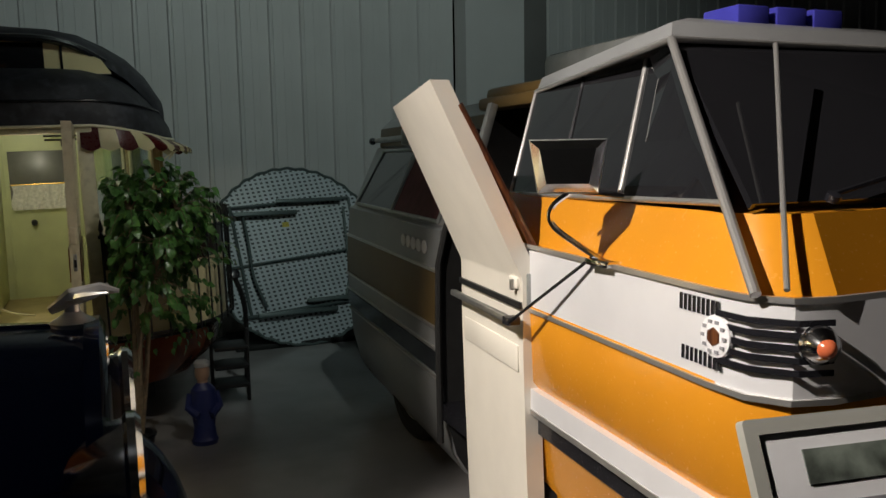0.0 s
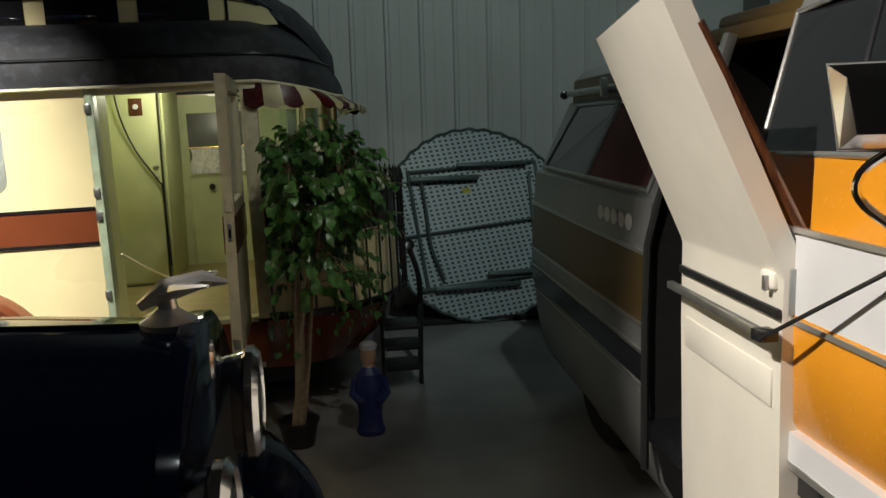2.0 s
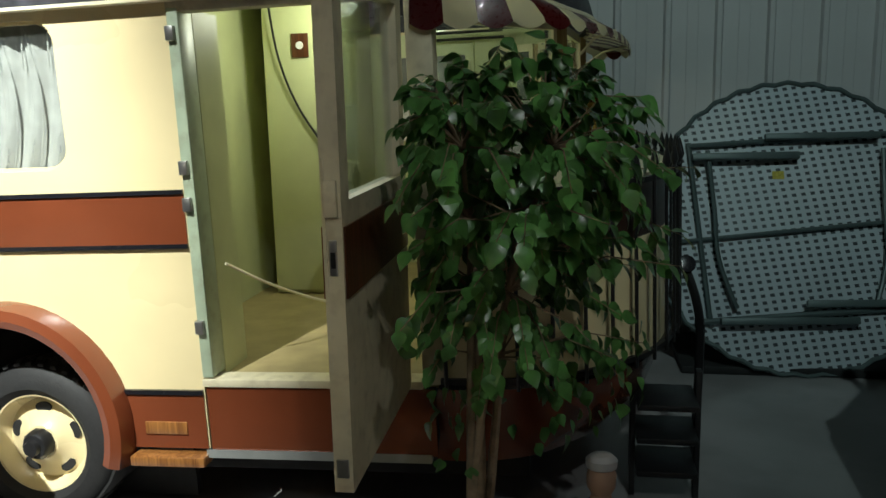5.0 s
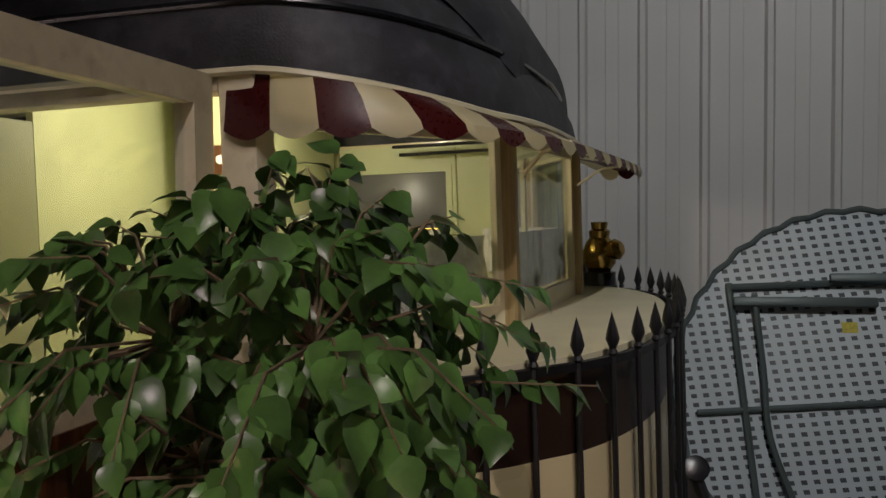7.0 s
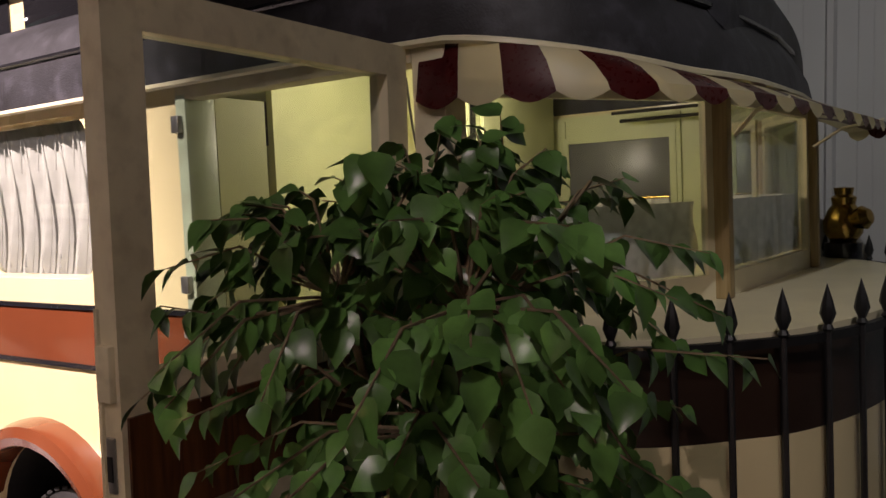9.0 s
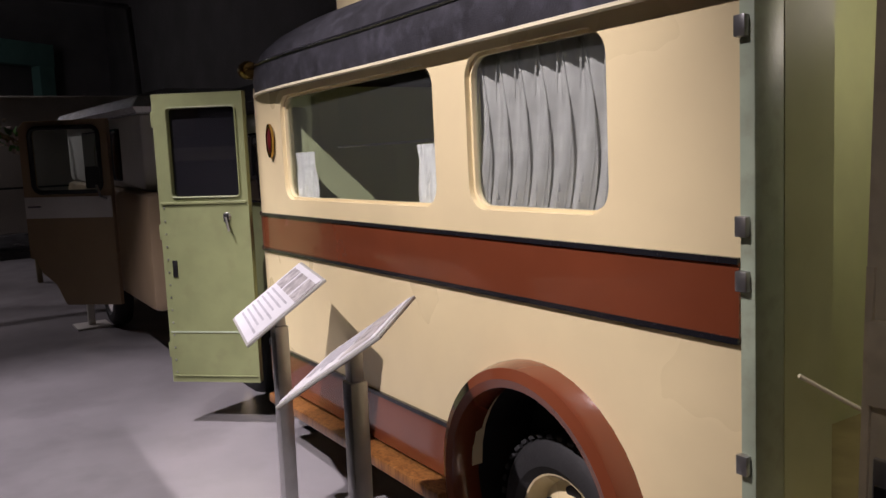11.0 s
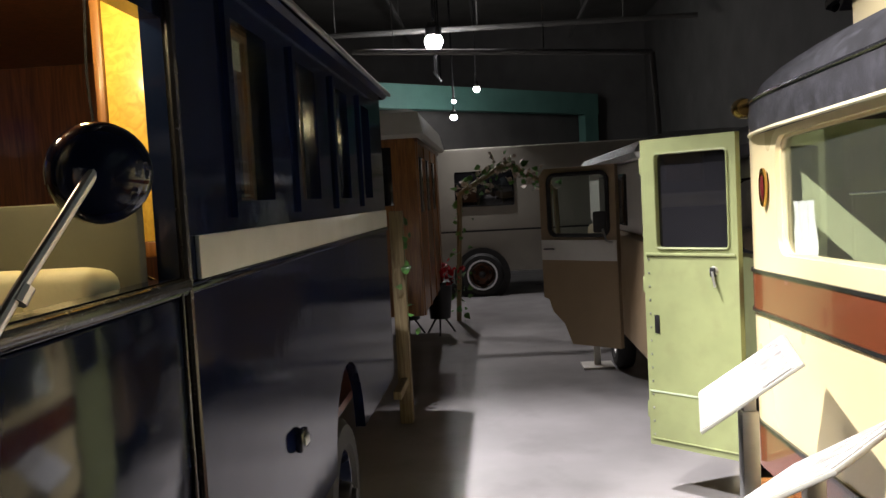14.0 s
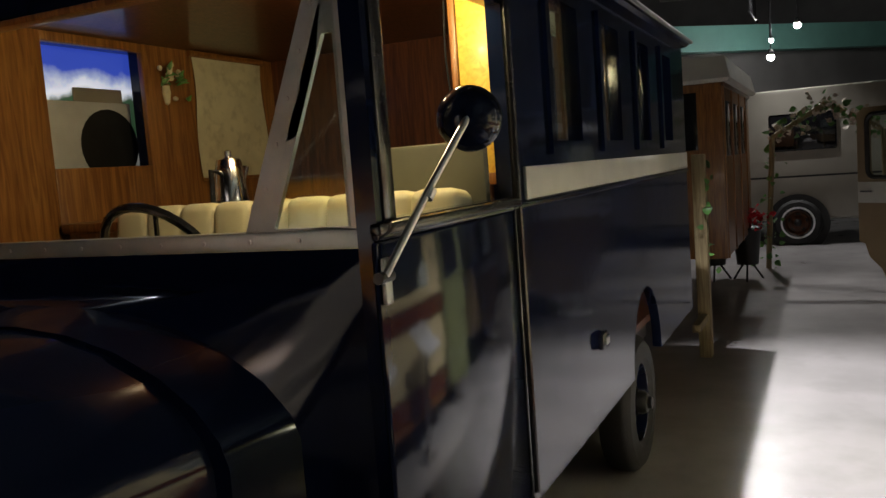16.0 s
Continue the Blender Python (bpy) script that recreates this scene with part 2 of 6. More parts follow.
def tube(pts, r, seg=8, bm=None, closed=False, radii=None):
    """A round bar along points."""
    own = bmesh.new()
    pts = [Vector(p) for p in pts]
    n, rings, up = len(pts), [], None
    for i, p in enumerate(pts):
        a = pts[i - 1] if (i or closed) else p
        b = pts[(i + 1) % n] if (i < n - 1 or closed) else p
        d = (b - a).normalized()
        if up is None:
            up = d.orthogonal().normalized()
        side = d.cross(up).normalized()
        up = side.cross(d).normalized()
        rad = radii[i] if radii else r
        rings.append([own.verts.new(p + (side * math.cos(2 * math.pi * k / seg) + up * math.sin(2 * math.pi * k / seg)) * rad) for k in range(seg)])
    for i in range(n if closed else n - 1):
        a, b = rings[i], rings[(i + 1) % n]
        for k in range(seg):
            own.faces.new((a[k], a[(k + 1) % seg], b[(k + 1) % seg], b[k]))
    if not closed:
        own.faces.new(rings[0][::-1])
        own.faces.new(rings[-1])
    return merge(own, bm)


def lathe(profile, seg=24, m=None, bm=None):
    """A turned shape about z; profile: rows of (radius, height)."""
    own = bmesh.new()
    rings = []
    for r, z in profile:
        if r < 1e-5:
            rings.append([own.verts.new((0, 0, z))])
        else:
            rings.append([own.verts.new((r * math.cos(2 * math.pi * k / seg), r * math.sin(2 * math.pi * k / seg), z)) for k in range(seg)])
    for a, b in zip(rings, rings[1:]):
        for k in range(seg):
            va = [a[k % len(a)], a[(k + 1) % len(a)]]
            vb = [b[(k + 1) % len(b)], b[k % len(b)]]
            vs = []
            for v in va + vb:
                if v not in vs:
                    vs.append(v)
            if len(vs) > 2:
                own.faces.new(vs)
    if m is not None:
        moved(own, m)
    return merge(own, bm)


def rounded(x0, x1, z0, z1, r, n=6):
    """The outline of a rounded rectangle."""
    out = []
    for cx, cz, a0 in ((x1 - r, z1 - r, 0), (x0 + r, z1 - r, 90), (x0 + r, z0 + r, 180), (x1 - r, z0 + r, 270)):
        for k in range(n + 1):
            a = radians(a0 + 90 * k / n)
            out.append((cx + r * math.cos(a), cz + r * math.sin(a)))
    return out


def sheet(outline, holes=(), thick=0.04, m=None, bm=None):
    """A plate in x and z with holes, from y = 0 to y = thick."""
    own = bmesh.new()
    edges = []
    for loop in (outline, *holes):
        vs = [own.verts.new((x, 0, z)) for x, z in loop]
        edges += [own.edges.new((vs[i], vs[(i + 1) % len(vs)])) for i in range(len(vs))]
    bmesh.ops.triangle_fill(own, use_beauty=True, use_dissolve=False, edges=edges)
    for f in own.faces:
        f.normal_update()
        if f.normal.y > 0:
            f.normal_flip()
    got = bmesh.ops.extrude_face_region(own, geom=own.faces[:])
    bmesh.ops.translate(own, vec=(0, thick, 0), verts=[v for v in got["geom"] if isinstance(v, bmesh.types.BMVert)])
    if m is not None:
        moved(own, m)
    return merge(own, bm)


def loft(rings, closed=True, caps=True, bm=None):
    """A skin over rings of equally many points."""
    own = bmesh.new()
    rows = [[own.verts.new(p) for p in r] for r in rings]
    for a, b in zip(rows, rows[1:]):
        n = len(a)
        for k in range(n if closed else n - 1):
            own.faces.new((a[k], a[(k + 1) % n], b[(k + 1) % n], b[k]))
    if caps and closed:
        own.faces.new(rows[0][::-1])
        own.faces.new(rows[-1])
    return merge(own, bm)


def band(path, z0, z1, thick, bm=None, closed=False):
    """An upright strip that follows a plan path; thickness to the path's left."""
    n = len(path)
    off = []
    for i in range(n):
        a = Vector(path[i - 1] if i or closed else path[0])
        b = Vector(path[(i + 1) % n] if i < n - 1 or closed else path[-1])
        d = (b - a).normalized()
        off.append(Vector(path[i]) + Vector((-d.y, d.x)) * thick)
    own = bmesh.new()
    cols = []
    for p, q in zip(path, off):
        cols.append([own.verts.new((p[0], p[1], z0)), own.verts.new((q[0], q[1], z0)), own.verts.new((q[0], q[1], z1)), own.verts.new((p[0], p[1], z1))])
    for i in range(n if closed else n - 1):
        a, b = cols[i], cols[(i + 1) % n]
        for k in range(4):
            own.faces.new((a[k], a[(k + 1) % 4], b[(k + 1) % 4], b[k]))
    if not closed:
        own.faces.new(cols[0])
        own.faces.new(cols[-1][::-1])
    return merge(own, bm)


def smooth_path(pts, n=8):
    """A rounded line through plan points."""
    pts = [Vector(p) for p in pts]
    out = []
    for i in range(len(pts) - 1):
        p0, p1, p2, p3 = pts[max(i - 1, 0)], pts[i], pts[i + 1], pts[min(i + 2, len(pts) - 1)]
        for k in range(n):
            t = k / n
            out.append(0.5 * (2 * p1 + (p2 - p0) * t + (2 * p0 - 5 * p1 + 4 * p2 - p3) * t * t + (3 * p1 - p0 - 3 * p2 + p3) * t ** 3))
    out.append(pts[-1])
    return out


def along(path, step, start=0.0):
    """Points at even steps along a path, each with its direction."""
    out, want, run = [], start, 0.0
    for a, b in zip(path, path[1:]):
        length = (b - a).length
        while length > 1e-9 and want <= run + length:
            out.append((a.lerp(b, (want - run) / length), (b - a).normalized()))
            want += step
        run += length
    return out


# ---- the hall ----
def structure(name, bm, mat, label):
    ob = part(name, bm, mat, None, label)
    return tagged(ob, label, "structure", kind="structure")


structure("floor", box(-22, 14, -16, 8, FZ - 0.2, FZ), FLOOR, "polished grey concrete hall floor")
structure("ceiling", box(-22, 14, -16, 8, 6.2, 6.4), CEILING, "dark painted hall ceiling")


def ribbed_wall(x0, x1, y, z1, step=0.322, first=0.0):
    """Upright sheet metal with raised ribs facing -y."""
    own = bmesh.new()
    x = x0 + first
    pts = [(x0, 0.0)]
    while x < x1 - 0.1:
        pts += [(x - 0.028, 0), (x - 0.014, -0.028), (x + 0.014, -0.028), (x + 0.028, 0), (x + 0.12, 0), (x + 0.125, -0.004), (x + 0.19, -0.004), (x + 0.195, 0)]
        x += step
    pts.append((x1, 0.0))
    lo = [own.verts.new((a, y + b, FZ)) for a, b in pts]
    hi = [own.verts.new((a, y + b, z1)) for a, b in pts]
    bl = [own.verts.new((a, y + 0.12, FZ)) for a in (x0, x1)]
    bh = [own.verts.new((a, y + 0.12, z1)) for a in (x0, x1)]
    for i in range(len(pts) - 1):
        own.faces.new((lo[i], lo[i + 1], hi[i + 1], hi[i]))
    own.faces.new((bl[0], bh[0], bh[1], bl[1]))
    return own


structure("wall_north", ribbed_wall(-6.0, 4.6, 2.95, 6.2, first=0.222 + 0.0), WALLSHEET, "ribbed pale sheet metal hall wall")
structure("wall_north_return", box(4.6, 5.3, 2.6, 2.9, FZ, 6.2), WALLSHEET, "flat pale metal clad corner of the hall wall")
structure("wall_northeast", ribbed_wall(5.75, 14.0, 3.4, 6.2), WALLSHEET, "ribbed pale sheet metal wall further back")
# solid strip whose dark colour stands in for the recess's shade
structure("wall_recess", box(5.3, 5.75, 2.9, 3.4, FZ, 6.2), DARKWALL, "recess between wall panels, coloured dark for its shade")
structure("wall_northwest", box(-22, -6.0, 2.95, 3.1, FZ, 6.2), DARKWALL, "dark painted hall wall")
structure("wall_west", box(-22, -21.8, -16, 2.95, FZ, 6.2), DARKWALL, "dark painted end wall of the hall")
structure("wall_south", box(-22, 14, -16.2, -16, FZ, 6.2), DARKWALL, "dark painted hall wall")
structure("wall_east", box(14, 14.2, -16, 8, FZ, 6.2), DARKWALL, "dark painted hall wall")

# ---- cream house car ----
YC, HALF = 1.17, 1.17
car = thing("house_car", "cream and brown vintage house car with black roof and open door", "house car", ry=-1.37)

# outer shell of the near side with two window openings and the wheel arch
arch = [(-0.757 + 0.40 * math.cos(radians(a)), 0.40 + 0.40 * math.sin(radians(a))) for a in range(0, 181, 12)]
W1, W2 = (-2.80, -1.312), (-1.10, -0.41)
WZ0, WZ1 = 1.360, 1.893
outline = [(-3.12, 0.30), (-3.12, 1.97), (0.03, 1.97), (0.03, 0.30)] + [(x, max(z, 0.30)) for x, z in arch]
holes = [rounded(W1[0], W1[1], WZ0, WZ1, 0.085), rounded(W2[0], W2[1], WZ0, WZ1, 0.085)]
wall = part("side_panel", sheet(outline, holes, 0.045), CREAM, car, "cream enamel side with two rounded window openings")
part("far_side_panel", box(-3.12, 0.9, 2 * YC - 0.045, 2 * YC, 0.3, 1.97), CREAM, car)
corner = [(-3.12 - 0.30 * math.sin(radians(a)), 0.30 - 0.30 * math.cos(radians(a))) for a in range(0, 91, 10)]
corner += [(-3.42, 0.7), (-3.42, 2 * YC - 0.7)] + [(-3.12 - 0.30 * math.cos(radians(a)), 2 * YC - 0.30 + 0.30 * math.sin(radians(a))) for a in range(0, 91, 10)]
corner = [Vector(p) for p in corner]
part("front_panel", band(corner, 0.45, 1.97, -0.04), CREAM, car, "rounded cream front corner")
# window rebates, glass, curtain
for (a, b), nm in ((W1, "large"), (W2, "small")):
    fr = sheet(rounded(a - 0.012, b + 0.012, WZ0 - 0.012, WZ1 + 0.012, 0.095), [rounded(a + 0.012, b - 0.012, WZ0 + 0.012, WZ1 - 0.012, 0.075)], 0.022, pose(0, 0.02, 0))
    w = part("window_frame", fr, CREAM, car)
    g = part("pane", sheet(rounded(a, b, WZ0, WZ1, 0.085), (), 0.004, pose(0, 0.032, 0)), CLEAR, w, "clear window glass")
    g.visible_shadow = False


def drape(x0, x1, z0, z1, y, folds, depth=0.02):
    own = bmesh.new()
    n = folds * 8
    rows = []
    for j in range(9):
        z = z1 + (z0 - z1) * j / 8
        rows.append([own.verts.new((x0 + (x1 - x0) * i / n + 0.012 * math.sin(j * 0.8 + i * 0.4), y + depth * math.sin(i / 8 * 2 * math.pi + 0.25 * j) * (0.6 + 0.05 * j), z)) for i in range(n + 1)])
    for a, b in zip(rows, rows[1:]):
        for i in range(n):
            own.faces.new((a[i], a[i + 1], b[i + 1], b[i]))
    return own


NET = material("grey_gauze_curtain", (0.40, 0.38, 0.36), 0.8, vary=0.12, scale=18, fine=220, bump=0.3)
RUFFLE = material("white_ruffle_cloth", (0.75, 0.73, 0.70), 0.8, vary=0.2, scale=40, bump=0.4)
def gathered(x0, x1, z0, z1, y, pitch=0.105, bow=0.045):
    """Gauze whose folds bow sideways between the rods, each with a sharp crease."""
    own = bmesh.new()
    nx, nz = 96, 20
    rows = []
    for j in range(nz + 1):
        s = j / nz
        z = z1 + (z0 - z1) * s
        row = []
        for i in range(nx + 1):
            x = x0 + (x1 - x0) * i / nx
            u = ((x - x0 - bow * math.sin(math.pi * s)) / pitch) % 1.0
            row.append(own.verts.new((x, y - 0.024 * (1 - u) ** 1.6 + 0.010 * math.sin(u * 9 + 5 * s), z)))
        rows.append(row)
    for a, b in zip(rows, rows[1:]):
        for i in range(nx):
            own.faces.new((a[i], a[i + 1], b[i + 1], b[i]))
    return own


cur = part("curtain", gathered(W2[0] - 0.03, W2[1] + 0.03, WZ0 - 0.03, WZ1 + 0.05, 0.082), NET, car, "gathered grey gauze curtain")
for k in range(7):
    for sgn, ext in ((1, 0.045), (-1, 0.02)):
        x = W2[0] + 0.01 + 0.105 * k
        pts = [Vector((min(W2[1] + 0.02, x + sgn * ext * math.sin(math.pi * q / 10)), 0.058, WZ1 - 0.005 + (WZ0 - WZ1) * q / 10)) for q in range(11)]
        part("pleat", tube(pts if sgn > 0 else pts[:4], 0.0035, 5), NET, cur)
# trim: belt stripe, lower skirt, running board, black mouldings
path_full = [p for p in corner[:11]][::-1] + [Vector((0.025, 0.0))]
part("belt_stripe", band(path_full, 1.079, 1.265, -0.006), BROWN, car, "glossy red-brown belt stripe")
for z in (1.262, 1.066):
    part("moulding", band(path_full, z, z + 0.016, -0.013), BLACK, car, "thin black moulding")
seg_l = [p for p in corner[:11]][::-1] + [Vector((-1.22, 0.0))]
seg_r = [Vector((-0.29, 0)), Vector((0.025, 0))]
for seg in (seg_l, seg_r):
    part("skirt", band(seg, 0.30, 0.515, -0.006), BROWN, car, "red-brown lower skirt")
    part("moulding", band(seg, 0.512, 0.53, -0.013), BLACK, car)
part("side_marker", box(-0.22, -0.05, -0.012, 0.0, 0.355, 0.405, 0.004), VARNISH, car)
part("running_board", box(-3.0, -1.25, -0.10, 0.02, 0.235, 0.285, 0.008), VARNISH, car, "varnished wooden running board")
part("running_board", box(-0.27, 0.03, -0.06, 0.02, 0.245, 0.285, 0.008), VARNISH, car)
# front wing over the wheel
wing = []
for a in range(-18, 199, 8):
    c, s = math.cos(radians(a)), math.sin(radians(a))
    ring = []
    for rr, yy in ((0.405, 0.03), (0.40, -0.05), (0.41, -0.085), (0.44, -0.095), (0.475, -0.08), (0.49, -0.03), (0.49, 0.01), (0.44, 0.02)):
        ring.append((-0.757 + rr * c, yy, 0.385 + rr * s))
    wing.append(ring)
part("mudguard", loft(wing), BROWN, car, "rounded red-brown wheel arch")
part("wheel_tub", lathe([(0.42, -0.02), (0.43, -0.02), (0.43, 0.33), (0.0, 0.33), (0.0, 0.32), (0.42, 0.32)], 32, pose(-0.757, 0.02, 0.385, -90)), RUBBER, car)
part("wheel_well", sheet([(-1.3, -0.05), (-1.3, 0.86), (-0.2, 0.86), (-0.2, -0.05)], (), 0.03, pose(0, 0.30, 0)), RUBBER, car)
part("underbody", box(-3.1, 1.2, 0.34, 2.0, 0.06, 0.50), RUBBER, car)


def wheel(parent, m, r=0.33, rim=0.205, disc=None, width=0.16, holes=5, white=False, tread=False):
    """A disc wheel that faces -y, with a treaded tyre."""
    turn = m @ pose(0, 0, 0, 90)
    prof = [(rim - 0.005, 0.06), (rim + 0.03, width / 2 + 0.005), (r - 0.04, width / 2), (r - 0.01, width / 2 - 0.025), (r, width / 2 - 0.045), (r, -width / 2 + 0.045), (r - 0.02, -width / 2), (rim, -width / 2)]
    w = part("wheel", lathe([(0.0, -0.06), (rim, -0.06), (rim, 0.02)], 24, turn), RUBBER, parent)
    t = lathe(prof, 40, turn)
    part("tyre", t, RUBBER, w)
    if tread:
        block = mesh_of(box(-0.012, 0.012, -0.006, 0.01, -0.03, 0.03, 0.003, None, 1), "tread")
        for k in range(40):
            for s in (-1, 1):
                o = part("tread", block, RUBBER, w)
                o.matrix_local = turn @ Matrix.Rotation(2 * math.pi * k / 40 + s * 0.03, 4, "Z") @ Matrix.Translation((0, r, s * 0.035)) @ pose(0, 0, 0, 0, 18 * s)
    d = disc or CREAM
    prof = [(0.0, 0.055), (0.07, 0.05), (0.09, 0.03), (rim * 0.62, 0.012), (rim * 0.82, 0.0), (rim * 0.9, 0.03), (rim * 0.97, 0.062), (rim + 0.006, 0.066), (rim + 0.006, 0.05)]
    part("rim", lathe(prof, 40, turn), d, w)
    for k in range(holes):
        a = 2 * math.pi * k / holes + 0.3
        part("hand_hole", lathe([(0, 0.0), (0.028, 0.0), (0.028, 0.006), (0, 0.006)], 14, turn @ Matrix.Rotation(a, 4, "Z") @ Matrix.Translation((rim * 0.66, 0, 0.008)) @ Matrix.Diagonal((0.8, 1.3, 1, 1))), RUBBER, w)
    part("hub_cap", lathe([(0.062, 0.03), (0.062, 0.08), (0.05, 0.1), (0.035, 0.105), (0.03, 0.125), (0, 0.13)], 10, turn), IRON, w, "dark hub with bolts")
    if white:
        part("whitewall", lathe([(rim + 0.03, width / 2 + 0.007), (rim + 0.06, width / 2 + 0.008), (rim + 0.06, width / 2 + 0.004), (rim + 0.03, width / 2 + 0.003)], 32, turn), PAPER, w)
    return w


wheel(car, pose(-0.735, 0.13, 0.25 + 0.02), r=0.33, tread=True)

# roof: lower cove, clerestory with windows, crown
def plan(side, rear, front, z):
    """The eaves' outline, drawn in by some amount at the sides, the rear and the front."""
    near = [(-3.38 + front, 0.75), (-3.30 + front, 0.25 + side * 0.6), (-3.0 + front, -0.035 + side), (-1.5, -0.035 + side), (0.0, -0.035 + side), (0.74 - rear * 0.5, -0.025 + side), (1.10 - rear * 0.8, 0.02 + side * 0.95), (1.33 - rear * 0.95, 0.22 + side * 0.7), (1.46 - rear, 0.62 + side * 0.3), (1.50 - rear, YC)]
    half = smooth_path(near, 6)
    far = [Vector((p.x, 2 * YC - p.y)) for p in half[::-1]][1:]
    fall = 0.085 * max(0.0, 1 - (z - 1.925) / 0.38)
    return [(p.x, p.y, z - fall * min(1.0, max(0.0, (p.x - 0.95) / 0.45)) ** 1.3) for p in half + far]


lower = [plan(0.05, 0.05, 0.05, 1.925), plan(0.0, 0.0, 0.0, 1.93), plan(-0.008, 0.02, -0.01, 2.0), plan(0.0, 0.07, 0.0, 2.075), plan(0.012, 0.085, 0.01, 2.085), plan(0.04, 0.14, 0.04, 2.15), plan(0.10, 0.21, 0.12, 2.21), plan(0.18, 0.28, 0.25, 2.26), plan(0.27, 0.34, 0.4, 2.295), plan(0.36, 0.42, 0.55, 2.31)]
part("roof", loft(lower, True, False), ROOFCLOTH, car, "black fabric roof cove")
part("roof_bead", tube(plan(-0.004, 0.064, -0.004, 2.079), 0.009, 6, None, True), BLACK, car)
part("gutter", tube(plan(-0.004, -0.004, -0.004, 1.925), 0.010, 6, None, True), AWNCREAM, car, "thin cream gutter bead")
part("clerestory", sheet([(-2.7, 2.27), (-2.7, 2.47), (0.70, 2.475), (0.88, 2.44), (1.04, 2.36), (1.10, 2.27)], (), 0.02, pose(0, 0.315, 0)), CREAM, car, "cream clerestory wall")
part("far_clerestory", sheet([(-2.7, 2.27), (-2.7, 2.47), (0.70, 2.475), (0.88, 2.44), (1.04, 2.36), (1.10, 2.27)], (), 0.02, pose(0, 2 * YC - 0.335, 0)), CREAM, car)
x = -2.245
while x < 0.4:
    part("clerestory_window", box(x, x + 0.40, 0.306, 0.314, 2.29, 2.465, 0.002), DARKGLASS, car, "dark clerestory pane")
    x += 0.51
part("clerestory_mullion", box(0.80, 0.814, 0.302, 0.315, 2.29, 2.45), BLACK, car)


def crown_ring(x, half, edge, top):
    out = []
    for k in range(17):
        a = math.pi * k / 16
        c = math.cos(a)
        out.append((x, YC - half * (abs(c) ** 0.75) * (1 if c > 0 else -1), edge + (top - edge) * math.sin(a) ** 0.8))
    return out


cr = [crown_ring(-2.85, 0.85, 2.44, 2.56), crown_ring(-2.7, 0.88, 2.47, 2.60), crown_ring(-1, 0.885, 2.475, 2.63), crown_ring(0.4, 0.885, 2.475, 2.63), crown_ring(0.72, 0.875, 2.465, 2.61), crown_ring(0.90, 0.85, 2.42, 2.58), crown_ring(1.06, 0.80, 2.33, 2.51), crown_ring(1.20, 0.73, 2.23, 2.43), crown_ring(1.32, 0.66, 2.10, 2.31), crown_ring(1.42, 0.58, 1.97, 2.14)]
part("crown", loft(cr), ROOFCLOTH, car, "black curved upper roof")
edge = [Vector(r[0]) + Vector((0, -0.012, 0.018)) for r in cr[:7]]
part("crown_edge", tube(smooth_path(edge, 4), 0.024, 8), BLACK, car, "black rolled roof edge")

# entrance: jamb, lintel, threshold, step
part("door_jamb", box(0.032, 0.075, -0.012, 0.10, 0.58, 1.9, 0.006), JAMB, car, "grey-green door jamb with hinges")
for z in (0.75, 1.2, 1.33, 1.79):
    part("striker", box(0.03, 0.062, -0.03, -0.008, z, z + 0.05, 0.004), STEEL, car)
part("lintel", box(0.03, 0.86, -0.01, 0.06, 1.885, 1.925, 0.004), CREAM_OLD, car)
part("threshold", box(0.03, 0.86, -0.015, 0.08, 0.545, 0.575, 0.004), CREAM_OLD, car)
part("step_riser", box(0.04, 0.90, -0.005, 0.02, 0.29, 0.545), BROWN, car, "red-brown panel below the doorway")
part("step", sheet([(0.02, 0), (0.0, -0.14), (0.86, -0.14), (0.88, 0)], (), 0.03, pose(0, -0.02, 0.27, 75)), ALLOY, car, "grey folding metal step")
part("corner_post", box(0.86, 0.95, -0.01, 0.08, 0.56, 1.92, 0.005), CREAM_OLD, car)

# rear bay
fence_pts = [(0.93, -0.045), (1.15, -0.04), (1.36, 0.02), (1.48, 0.10), (1.57, 0.19), (1.66, 0.29), (1.76, 0.5), (1.83, 0.8), (1.85, YC)]
fence_half = smooth_path(fence_pts, 6)
fence_path = fence_half + [Vector((p.x, 2 * YC - p.y)) for p in fence_half[::-1]][1:]
inner = [p + Vector((-(p.x - 0.6), -(p.y - YC))).normalized() * 0.05 for p in fence_path]
part("bay_panel", band(inner, 0.56, 1.02, 0.03), CREAM, car, "curved cream panel of the rear bay")
part("bay_band", band(inner, 1.02, 1.23, 0.035), material("dark_brown_bay_paint", (0.03, 0.015, 0.010), 0.35, vary=0.2, scale=5), car, "dark brown upper band of the bay")
ledge = [(p.x, p.y, 1.23) for p in inner]
part("bay_ledge", loft([ledge, [(p.x, p.y, 1.25) for p in inner]]), AWNCREAM, car, "cream ledge behind the railing")
skirt_r = [[(p.x, p.y, 0.56) for p in inner], [(p.x - 0.02, p.y + 0.01, 0.5) for p in inner], [(0.7 + (p.x - 0.7) * 0.93, YC + (p.y - YC) * 0.96, 0.36) for p in inner], [(0.7 + (p.x - 0.7) * 0.80, YC + (p.y - YC) * 0.9, 0.22) for p in inner]]
part("bay_skirt", loft(skirt_r), BROWN, car, "dark brown lower skirt of the bay")
part("bay_bead", band(inner, 0.545, 0.565, -0.012), BLACK, car)
posts = [(0.905, 0.035), (1.35, 0.80), (1.435, 1.78), (1.2, 2.15), (0.905, 2.30)]
for x, y in posts[1:]:
    part("bay_post", box(x - 0.026, x + 0.026, y - 0.026, y + 0.026, 1.25, 1.845, 0.006), BAYWOOD, car, "ochre stained wooden window post")
